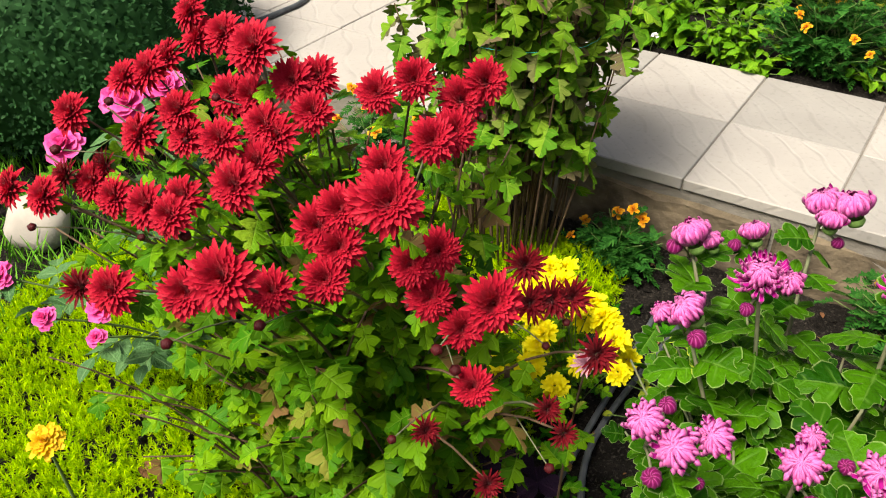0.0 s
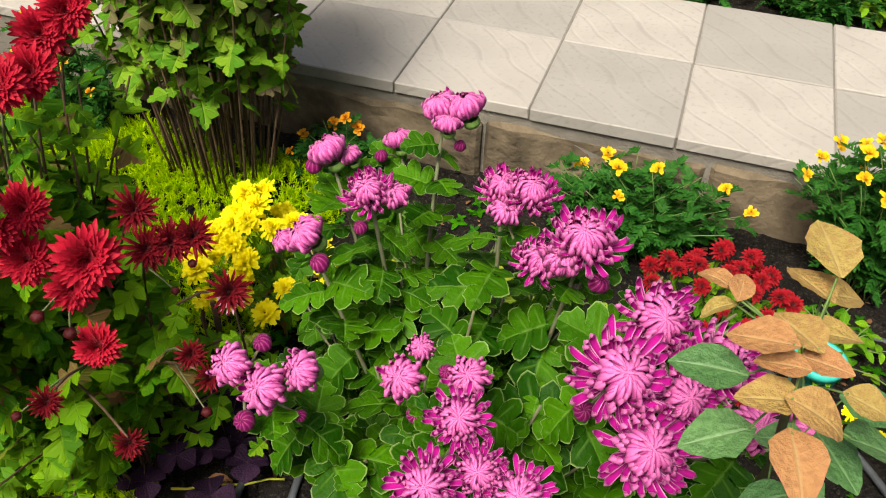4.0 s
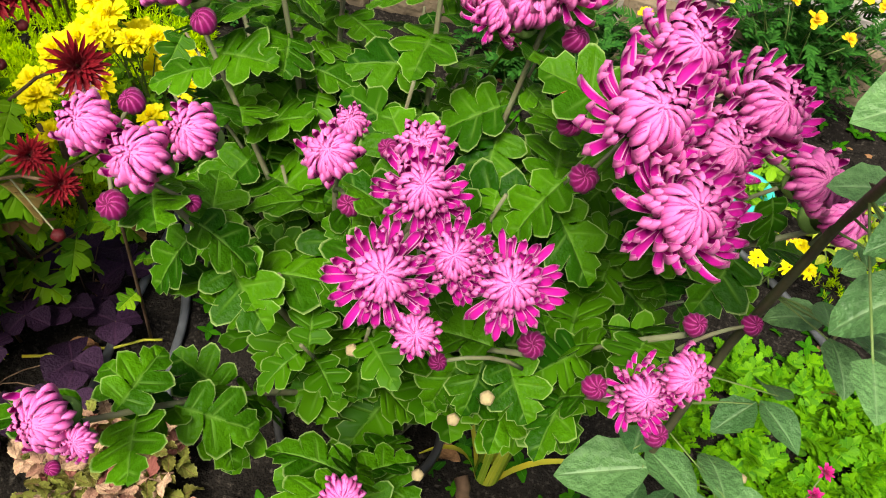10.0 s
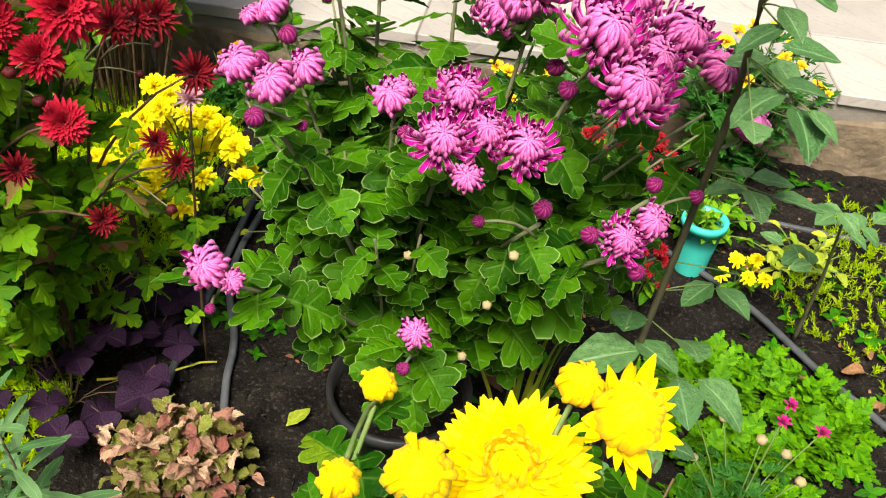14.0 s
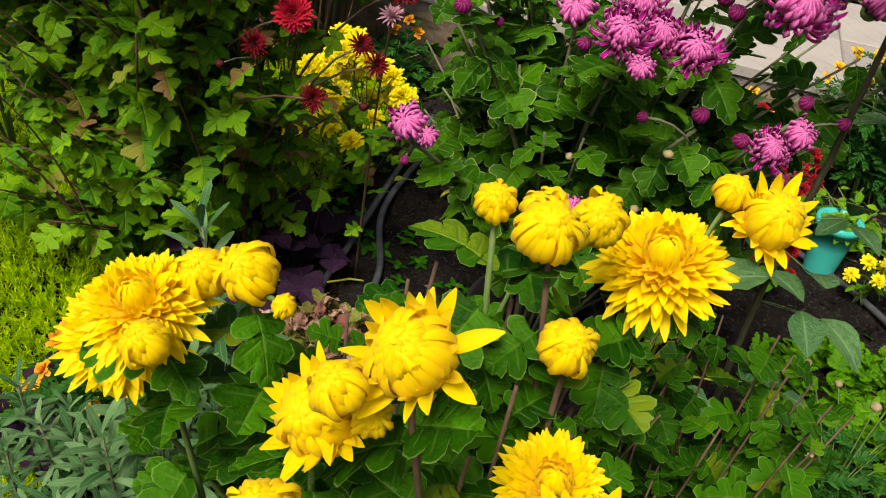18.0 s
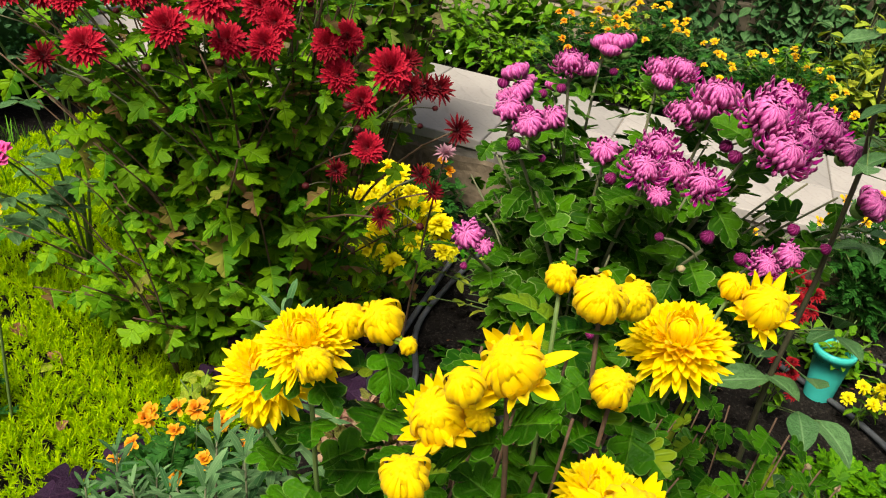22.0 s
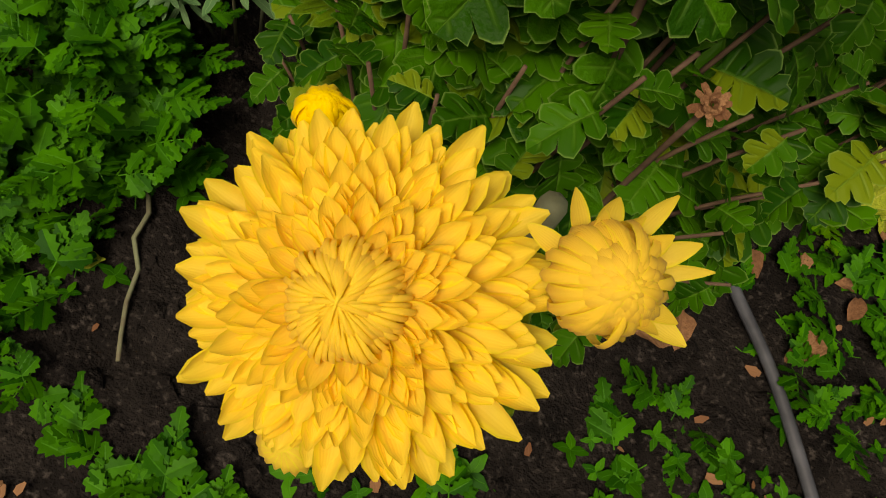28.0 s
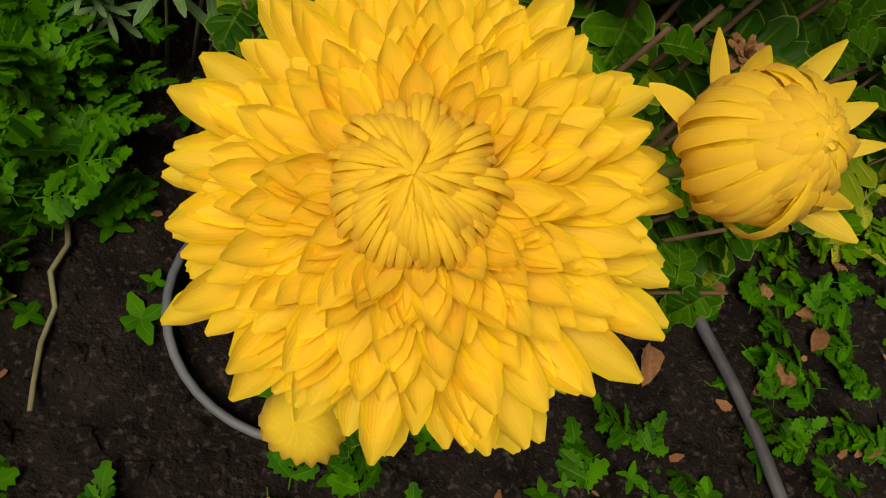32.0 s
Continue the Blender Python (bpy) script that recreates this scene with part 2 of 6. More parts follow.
STEM = plain_material("green_stem", (0.09, 0.16, 0.04), (0.14, 0.20, 0.06), 60, 0.55)
STEM_BROWN = plain_material("woody_stem", (0.075, 0.045, 0.028), (0.14, 0.09, 0.055), 60, 0.75, 0.6)
STEM_GREY = plain_material("grey_green_twig", (0.16, 0.19, 0.10), (0.12, 0.10, 0.06), 50, 0.7, 0.5)
ROSE_STEM = plain_material("rose_stem", (0.050, 0.042, 0.030), (0.075, 0.085, 0.035), 40, 0.5, 0.4)
STRAW = plain_material("yellow_blade", (0.50, 0.42, 0.03), (0.33, 0.38, 0.04), 20, 0.5)
CALYX = plain_material("calyx", (0.10, 0.20, 0.04), (0.16, 0.26, 0.07), 90, 0.6)
PALE_BUD = plain_material("pale_bud", (0.36, 0.24, 0.17), (0.26, 0.28, 0.09), 150, 0.6)
RED_BUD = plain_material("red_bud", (0.032, 0.002, 0.004), (0.085, 0.005, 0.008), 120, 0.5)
PIPE = plain_material("black_pipe", (0.045, 0.05, 0.055), (0.10, 0.11, 0.12), 25, 0.45, 0.3)
BLACK_POT = plain_material("black_plastic", (0.014, 0.015, 0.016), (0.035, 0.036, 0.036), 12, 0.4, 0.15)
RIM_GREY = plain_material("grey_rim_plastic", (0.075, 0.095, 0.11), (0.12, 0.14, 0.155), 18, 0.45, 0.2)
TURQUOISE = plain_material("turquoise_plastic", (0.03, 0.42, 0.36), (0.05, 0.50, 0.43), 6, 0.35, 0.05)
STONE = plain_material("pale_stone", (0.42, 0.38, 0.33), (0.28, 0.26, 0.23), 9, 0.85, 0.6, 0.006)


def soil_material():
    m, t, b = nodes_of("dark_soil", 0.95)
    b.inputs["Specular IOR Level"].default_value = 0.08
    n = noise_of(t, 14, 8)
    col = mixed(t, contrast(t, n, 0.3, 0.7), (0.0045, 0.0039, 0.0033), (0.017, 0.0147, 0.0122))
    col = mixed(t, contrast(t, noise_of(t, 120, 5), 0.55, 0.75), col, (0.056, 0.049, 0.041))
    t.links.new(col, b.inputs["Base Color"])
    bumped(t, b, maths(t, "ADD", noise_of(t, 70, 8), maths(t, "MULTIPLY", noise_of(t, 260, 4), 0.5)), 0.9, 0.012)
    return m


def tile_material(name, a, c, ripple):
    m, t, b = nodes_of(name, 0.75)
    co = t.nodes.new("ShaderNodeTexCoord")
    col = mixed(t, contrast(t, noise_of(t, 5, 6), 0.3, 0.7), a, c)
    col = mixed(t, contrast(t, noise_of(t, 60, 5), 0.55, 0.8), col, tuple(0.8 * k for k in c))
    col = mixed(t, maths(t, "MULTIPLY", chance(t), 0.55), col, tuple(0.86 * k for k in a))
    w = t.nodes.new("ShaderNodeTexWave")
    w.wave_type, w.bands_direction = "BANDS", "DIAGONAL"
    w.inputs["Scale"].default_value, w.inputs["Distortion"].default_value, w.inputs["Detail"].default_value = 6.0, 7.0, 1.5
    w.inputs["Detail Scale"].default_value = 0.5
    t.links.new(co.outputs["Object"], w.inputs["Vector"])
    groove = maths(t, "MULTIPLY", contrast(t, w.outputs[1], 0.06, 0.0), contrast(t, noise_of(t, 7, 3), 0.45, 0.6))
    t.links.new(mixed(t, maths(t, "MULTIPLY", groove, ripple), col, tuple(0.45 * k for k in c)), b.inputs["Base Color"])
    bumped(t, b, maths(t, "ADD", contrast(t, w.outputs[1], 0.0, 0.12), maths(t, "MULTIPLY", noise_of(t, 220, 3), 0.15)), ripple, 0.004)
    return m


SOIL = soil_material()
TILE_CREAM = tile_material("cream_tile", (0.375, 0.352, 0.322), (0.31, 0.29, 0.265), 0.26)
TILE_GREY = tile_material("grey_tile", (0.30, 0.285, 0.262), (0.25, 0.237, 0.218), 0.18)
CONCRETE = plain_material("weathered_concrete", (0.21, 0.165, 0.11), (0.055, 0.044, 0.03), 11, 0.9, 0.9, 0.014, fine=60)
# Grey mortar, darkened: shade of the crevice under the tiles is in its colour.
SHADED_MORTAR = plain_material("grey_mortar", (0.11, 0.10, 0.085), (0.06, 0.055, 0.047), 20, 0.95, 0.8, 0.008)
WALL_MORTAR = plain_material("pale_wall_mortar", (0.24, 0.22, 0.19), (0.17, 0.155, 0.13), 20, 0.95, 0.8, 0.008)
LIMESTONE = plain_material("yellow_limestone", (0.33, 0.28, 0.20), (0.24, 0.20, 0.14), 6, 0.9, 0.7, 0.008, fine=90)

# ---- building blocks ----
WORLD = {}


def mesh_of(name, V, F, mats, uv=None, index=None, smooth=True):
    me = bpy.data.meshes.new(name)
    me.from_pydata([tuple(v) for v in np.asarray(V, float).tolist()], [], [tuple(f) for f in F])
    for m in mats if isinstance(mats, (list, tuple)) else [mats]:
        me.materials.append(m)
    if uv is not None:
        loops = np.empty(len(me.loops), int)
        me.loops.foreach_get("vertex_index", loops)
        me.uv_layers.new(name="UVMap").data.foreach_set("uv", np.asarray(uv, float)[loops].ravel())
    if index is not None:
        me.polygons.foreach_set("material_index", np.asarray(index, int))
    me.polygons.foreach_set("use_smooth", np.full(len(me.polygons), smooth))
    me.update()
    return me


def thing(name, at, label, category, group="", kind="", data=None):
    ob = new(name, data)
    ob.matrix_basis = pose(*at)
    WORLD[ob] = pose(*at)
    return tagged(ob, label, category, group, kind)


def put(name, me, parent, m=None, label=""):
    """One part on a mesh, at the world pose m, under a thing or a part."""
    ob = new(name, me)
    m = m if m is not None else Matrix()
    ob.parent = parent
    ob.matrix_basis = WORLD[parent].inverted() @ m
    WORLD[ob] = m
    return tagged(ob, label)


def part(name, bm, material, parent, label="", smooth=False):
    me = bpy.data.meshes.new(name)
    bm.to_mesh(me)
    bm.free()
    me.materials.append(material)
    me.polygons.foreach_set("use_smooth", np.full(len(me.polygons), smooth))
    return put(name, me, parent, None, label)


def strip_faces(n, k, start=0):
    """Quads of a sheet of n rows of k vertices."""
    return [(start + i * k + j, start + i * k + j + 1, start + (i + 1) * k + j + 1, start + (i + 1) * k + j) for i in range(n - 1) for j in range(k - 1)]


def leaf_mesh(name, mat, length=1.0, width=0.6, lobes=3, depth=0.4, stalk=0.15, droop=0.5, fold=0.25, wave=0.05, n=19, seed=0, tip=1.0):
    """A leaf along +y, its face up: width swings in lobes, the sides fold up, the blade droops."""
    r = random.Random(seed)
    V, UV = [], []
    ph = r.uniform(-0.1, 0.1)
    for i in range(n):
        s = i / (n - 1)
        if s < stalk:
            w, q = 0.03 * width, 0.0
        else:
            q = (s - stalk) / (1 - stalk)
            env = (math.sin(math.pi * min(1, q ** (0.75 * tip))) ** 0.75) if q < 1 else 0.0
            saw = abs(math.sin(math.pi * (lobes * q + ph))) ** 0.6 if lobes else 1
            w = 0.5 * width * max(0.03, env) * (1 - depth + depth * saw)
        a = droop * s * s
        y, z = length * s * math.cos(a * 0.6), -length * s * s * 0.5 * droop
        ahead = 0.10 * length * (depth if lobes else 0) * abs(math.sin(math.pi * lobes * q)) if s > stalk else 0
        for j, k in enumerate((-1, -0.5, 0, 0.5, 1)):
            lift = fold * abs(k) * w + wave * length * math.sin(7 * s + 2.5 * k + seed) * abs(k)
            V.append((k * w * (1 + r.uniform(-0.08, 0.08) * abs(k)), y + ahead * abs(k), z + lift))
            UV.append((0.5 + 0.5 * k, s))
    return mesh_of(name, V, strip_faces(n, 5), mat, UV)


def petal_sheet(L, W, th0, k1, k2, cup, sm=0.6, tip=0.25, root=0.4, n=7, lift=0.0, late=2):
    V, UV = [], []
    y = z = 0.0
    for i in range(n):
        s = i / (n - 1)
        th = th0 + k1 * s + k2 * s ** late
        if i:
            y, z = y + math.cos(th) * L / (n - 1), z + math.sin(th) * L / (n - 1)
        w = root + (1 - root) * math.sin(math.pi / 2 * s / sm) if s < sm else tip + (1 - tip) * max(0.0, math.cos(math.pi / 2 * (s - sm) / (1 - sm))) ** 0.8
        w *= W / 2
        ny, nz = -math.sin(th), math.cos(th)
        for k in (-1, 0, 1):
            up = cup * w * abs(k) + lift
            V.append((k * w * (1 - 0.25 * abs(cup)), y + ny * up, z + nz * up))
            UV.append((0.5 + 0.5 * k, s))
    return np.array(V), UV


def head_mesh(name, mats, petals, n=7, core=None):
    """petals: rows of azimuth, radius, height, length, width, and petal_sheet's turns; one sheet a petal, or two where there are two materials."""
    V, F, UV, I = [], [], [], []
    if core:
        for i in range(9):
            for k in range(17):
                a, b = math.pi * i / 8, 2 * math.pi * k / 16
                V.append((core[0] * math.sin(a) * math.cos(b), core[0] * math.sin(a) * math.sin(b), core[1] - core[2] * math.cos(a)))
                UV.append((0.5, 0.3))
        F += strip_faces(9, 17)
        I += [0] * len(F)
    for az, r0, z0, roll, args in petals:
        c, s = math.cos(az), math.sin(az)
        for side in range(len(mats)):
            P, uv = petal_sheet(*args[:6], **args[6], n=n, lift=0.0 if not side else 0.02 * args[1] + 0.00025)
            P = P.copy()
            P[:, 0], P[:, 2] = P[:, 0] * math.cos(roll) - P[:, 2] * math.sin(roll) * 0.3, P[:, 2] + P[:, 0] * math.sin(roll)
            P[:, 1] += r0
            P[:, 2] += z0
            X = P[:, 0] * c - P[:, 1] * s
            Y = P[:, 0] * s + P[:, 1] * c
            F += strip_faces(n, 3, len(V))
            I += [side] * (2 * (n - 1))
            V += np.stack([X, Y, P[:, 2]], 1).tolist()
            UV += uv
    return mesh_of(name, V, F, list(mats), UV, I)


GA = 2.39996


def daisy_head(name, mats, seed, count=110, wide=0.15, rise=70, fall=12):
    """A red head: many narrow rays, short and upright in the middle, long and flat outside."""
    r = random.Random(seed)
    rows = []
    for i in range(count):
        q = (i + 0.5) / count
        j = r.uniform(-1, 1)
        th0 = radians(rise * (1 - q) ** 0.8 + 4 + 8 * j)
        L = (0.22 + 0.72 * q ** 0.7) * (1 + 0.12 * r.uniform(-1, 1))
        rows.append((i * GA + 0.1 * j, 0.14 * math.sqrt(q), 0.16 * (1 - q), 0.3 * j, (L, wide * r.uniform(0.8, 1.15), th0, radians(-fall * q + 10 * (1 - q)), radians(-fall * q), 0.5, dict(sm=0.55, tip=0.2))))
    return head_mesh(name, mats, rows, 6)


def bud_head(name, mats, seed, count=34, wide=0.75):
    """A closed bud: petals run up the ball and meet over it."""
    r = random.Random(seed)
    k, rings = count, 11
    V, UV = [], []
    for i in range(rings):
        v = i / (rings - 1)
        z = -math.cos(math.pi * v)
        s = math.sin(math.pi * v) ** 0.85
        for j in range(2 * k + 1):
            a = math.pi * j / k + 0.9 * v + wide * v * v
            ridge = 1 + (0.075 if j % 2 else -0.075) * (0.4 + v) + 0.05 * math.sin(3 * a + seed)
            dip = 0.22 * max(0, v - 0.88) / 0.12
            V.append((s * ridge * math.cos(a), s * ridge * math.sin(a), z * 0.92 - dip + 0.05 * math.sin(2 * a + seed)))
            UV.append((0.5 if j % 2 else (0.0 if j % 4 else 1.0), v))
    return mesh_of(name, V, strip_faces(rings, 2 * k + 1), mats[0], UV)


def ruffle_head(name, mats, seed, count=30, wide=0.6):
    """A small pompon or marigold: short broad wavy petals in tiers."""
    r = random.Random(seed)
    rows = []
    for i in range(count):
        q = (i + 0.5) / count
        rows.append((i * GA + r.uniform(-0.3, 0.3), 0.08 + 0.1 * q, 0.3 * (1 - q), 0.5 * r.uniform(-1, 1), (0.35 + 0.6 * q, wide * r.uniform(0.7, 1.1), radians(85 - 75 * q + r.uniform(-10, 10)), radians(-20), radians(r.uniform(-40, 20)), 0.25, dict(sm=0.75, tip=0.7))))
    return head_mesh(name, mats, rows, 5)


def tube(points, radii, sides=7):
    """Vertices and faces of a bent, tapering rod."""
    pts = [Vector(p) for p in points]
    V, F = [], []
    for i, p in enumerate(pts):
        d = (pts[min(i + 1, len(pts) - 1)] - pts[max(i - 1, 0)]).normalized()
        a = d.orthogonal().normalized() if abs(d.z) > 0.9 else d.cross(Vector((0, 0, 1))).normalized()
        b = d.cross(a)
        r = radii[i] if isinstance(radii, (list, tuple)) else radii
        for k in range(sides):
            t = 2 * math.pi * k / sides
            V.append(p + r * (math.cos(t) * a + math.sin(t) * b))
    for i in range(len(pts) - 1):
        for k in range(sides):
            F.append((i * sides + k, i * sides + (k + 1) % sides, (i + 1) * sides + (k + 1) % sides, (i + 1) * sides + k))
    F.append(tuple(range(sides - 1, -1, -1)))
    F.append(tuple((len(pts) - 1) * sides + k for k in range(sides)))
    return V, F


def bent(a, b, sag=0.0, side=(0, 0, 0), n=9):
    """A soft arc from a to b: it leaves a upwards and bows aside."""
    a, b, side = Vector(a), Vector(b), Vector(side)
    c = Vector((a.x * 0.65 + b.x * 0.35, a.y * 0.65 + b.y * 0.35, a.z * 0.35 + b.z * 0.65 - sag)) + side
    return [(1 - t) ** 2 * a + 2 * t * (1 - t) * c + t * t * b for t in (i / (n - 1) for i in range(n))]


def stem(parent, points, r0, r1, mat, name="stem", sides=7):
    n = len(points)
    V, F = tube(points, [r0 + (r1 - r0) * i / (n - 1) for i in range(n)], sides)
    return put(name, mesh_of(name, V, F, mat), parent)


def along(points, t):
    x = t * (len(points) - 1)
    i = min(int(x), len(points) - 2)
    return points[i].lerp(points[i + 1], x - i)


def leaf_pose(p, az, up, size, roll=0.0):
    return Matrix.Translation(p) @ Matrix.Rotation(az, 4, "Z") @ Matrix.Rotation(up, 4, "X") @ Matrix.Rotation(roll, 4, "Y") @ Matrix.Scale(size, 4)


LIMIT, SET, REST = {}, {}, {}
KEEP_CLEAR = []


def leaf_part(parent, name, me, m):
    """A leaf as a part of its own; those past the plant's limit are joined later."""
    SET[parent] = SET.get(parent, 0) + 1
    if SET[parent] <= LIMIT.get(parent, 300):
        put(name, me, parent, m)
    else:
        REST.setdefault((parent, me.materials[0].name), []).append((me, m))


def join_rest():
    for (parent, mat), items in REST.items():
        V, F, U, raw = [], [], [], {}
        n = 0
        for me, m in items:
            if me not in raw:
                co = np.empty(3 * len(me.vertices))
                me.vertices.foreach_get("co", co)
                uv = np.empty((len(me.loops), 2))
                me.uv_layers[0].data.foreach_get("uv", uv.ravel())
                per = np.zeros((len(me.vertices), 2))
                lv = np.empty(len(me.loops), int)
                me.loops.foreach_get("vertex_index", lv)
                per[lv] = uv
                raw[me] = np.c_[co.reshape(-1, 3), np.ones(len(me.vertices))], [tuple(p.vertices) for p in me.polygons], per
            H, faces, per = raw[me]
            V.append((H @ np.array(m).T)[:, :3])
            F += [tuple(v + n for v in f) for f in faces]
            U.append(per)
            n += len(H)
        tagged(put("foliage", mesh_of("foliage", np.concatenate(V), F, bpy.data.materials[mat], np.concatenate(U)), parent), "", "", "", "stuff")


def leaves_on(parent, points, meshes, count, size, lo=0.15, hi=0.92, up=(-0.2, 0.6), name="leaf", shrink=0.45, r=rnd):
    """Leaves round a stem, smaller towards its top."""
    a = r.uniform(0, 6.3)
    for i in range(count):
        t = lo + (hi - lo) * (i + r.random()) / count
        a += GA + r.uniform(-0.3, 0.3)
        s = size * (1 - shrink * max(0, t - 0.45) / 0.55) * r.uniform(0.8, 1.15)
        me, m = r.choice(meshes), leaf_pose(along(points, t), a, r.uniform(*up), s, r.uniform(-0.5, 0.5))
        if any((m @ Vector((0, k, 0)) - c).length < d for c, d in KEEP_CLEAR for k in (0.3, 0.65, 1.0)):
            continue
        leaf_part(parent, name, me, m)


def facing(p, axis, size, spin=0.0):
    """A pose at p whose z points along axis."""
    q = Vector(axis).to_track_quat("Z", "Y").to_matrix().to_4x4()
    return Matrix.Translation(p) @ q @ Matrix.Rotation(spin, 4, "Z") @ Matrix.Scale(size, 4)


def cup_mesh(name, mat, radius=0.35, height=0.4, sides=10):
    V, F = [], []
    prof = [(0.10, -height), (radius * 0.8, -height * 0.75), (radius, -height * 0.35), (radius * 0.9, 0.02)]
    for rr, z in prof:
        V += [(rr * math.cos(6.2832 * k / sides), rr * math.sin(6.2832 * k / sides), z) for k in range(sides)]
    for i in range(3):
        F += [(i * sides + k, i * sides + (k + 1) % sides, (i + 1) * sides + (k + 1) % sides, (i + 1) * sides + k) for k in range(sides)]
    F.append(tuple(range(sides - 1, -1, -1)))
    return mesh_of(name, V, F, mat)


def scattered(name, spots, pattern, mat, label, category, kind="stuff"):
    """One object of many small pieces: pattern is (V, F, UV), spots are 4x4 matrices."""
    V0, F0, U0 = (np.asarray(x, float) if i != 1 else x for i, x in enumerate(pattern))
    H = np.c_[V0, np.ones(len(V0))]
    n = len(V0)
    V = np.concatenate([(H @ np.array(m).T)[:, :3] for m in spots])
    F = [tuple(v + k * n for v in f) for k in range(len(spots)) for f in F0]
    ob = new(name, mesh_of(name, V, F, mat, np.tile(U0, (len(spots), 1))))
    WORLD[ob] = Matrix()
    return tagged(ob, label, category, "", kind)


def blades(parts, shape=((0, 0.7), (0.5, 1.0), (1, 0.25))):
    """Joins small blades, each (matrix, length, width, bend), into one pattern."""
    V, F, U = [], [], []
    for m, L, W, bend in parts:
        base = len(V)
        for s, w in shape:
            w *= W / 2
            for k in (-1, 1):
                p = m @ Vector((k * w, L * s, bend * L * s * s))
                V.append(tuple(p))
                U.append((0.5 + 0.5 * k, s))
        F += [(base + 2 * i, base + 2 * i + 1, base + 2 * i + 3, base + 2 * i + 2) for i in range(len(shape) - 1)]
    return V, F, U


def pattern_mesh(name, pat, mat):
    return mesh_of(name, pat[0], pat[1], mat, pat[2])


def feather(seed, pairs=7, length=1.0, width=0.5, thick=0.14, arch=0.35):
    """A pinnate leaf: narrow leaflets in pairs along an arching rib."""
    r = random.Random(seed)
    rows = [(Matrix(), length, 0.03, -arch)]
    for i in range(pairs):
        t = 0.22 + 0.72 * i / (pairs - 1)
        for side in (-1, 1):
            m = Matrix.Translation((0, length * t, -arch * length * t * t)) @ Matrix.Rotation(side * -radians(58 - 25 * t + r.uniform(-8, 8)), 4, "Z") @ Matrix.Rotation(radians(r.uniform(-5, 25)), 4, "X")
            rows.append((m, width * (1 - 0.55 * t) * r.uniform(0.85, 1.1) * 0.75, thick, -0.2))
    rows.append((Matrix.Translation((0, length * 0.95, -arch * length * 0.9)), 0.22 * length, thick, -0.3))
    return blades(rows)


# ---- ground, path, walls ----
def height(x, y):
    return 0.012 * noise.noise((x * 5, y * 5, 0)) + 0.012 * noise.noise((x * 17, y * 17, 3)) + 0.008 * noise.noise((x * 37, y * 37, 1)) + 0.02 * noise.noise((x * 1.3, y * 1.3, 7))


def ground():
    near = np.r_[np.arange(-3.0, -0.9, 0.05), np.arange(-0.9, 1.3, 0.014), np.arange(1.3, 2.6, 0.05)]
    xs = np.r_[[-400, -60, -15, -6], near, [4, 8, 20, 80, 400]]
    ys = np.r_[[-400, -60, -15, -4], np.r_[np.arange(-1.8, -0.6, 0.05), np.arange(-0.6, 2.1, 0.014)], [2.4, 2.8, 4, 8, 20, 80, 400]]
    V = [(x, y, height(x, y) if abs(x) < 6 and -4 < y < 2.2 else -0.02) for y in ys for x in xs]
    ob = new("ground", mesh_of("ground", V, strip_faces(len(ys), len(xs)), SOIL))
    tagged(ob, "dark moist garden soil, crumbly and uneven", "ground", "", "structure")
    r = random.Random(3)
    pat = ([(-1, -0.8, 0), (0.9, -1, 0), (1.1, 0.8, 0), (-0.7, 1, 0), (-0.4, -0.3, 1), (0.5, 0.3, 0.8)], [(0, 1, 4), (1, 5, 4), (1, 2, 5), (2, 3, 5), (3, 4, 5), (3, 0, 4)], [(0, 0)] * 6)
    spots = []
    while len(spots) < 9500:
        x, y = r.uniform(-1.3, 1.4), r.uniform(-0.7, 2.05)
        s = 0.003 + 0.010 * r.random() ** 3
        spots.append(pose(x, y, height(x, y), r.uniform(-40, 40), r.uniform(-40, 40), r.uniform(0, 360)) @ Matrix.Scale(s, 4))
    scattered("soil_crumbs", spots, pat, SOIL, "small crumbs and clods of dark soil", "soil")


ground()


def block(x0, y0, z0, x1, y1, z1, jit, r, bevel=0.006):
    """A block with slightly uneven, softened corners."""
    bm = bmesh.new()
    bmesh.ops.create_cube(bm, size=1)
    for v in bm.verts:
        v.co = Vector((x0 if v.co.x < 0 else x1, y0 if v.co.y < 0 else y1, z0 if v.co.z < 0 else z1)) + Vector([r.uniform(-jit, jit) for _ in range(3)])
    if bevel:
        bmesh.ops.bevel(bm, geom=bm.edges[:], offset=bevel, segments=1, affect="EDGES")
    return bm


TX, TY, TZ, TS, TD = -0.577, 2.065, 0.25, 0.391, 0.412


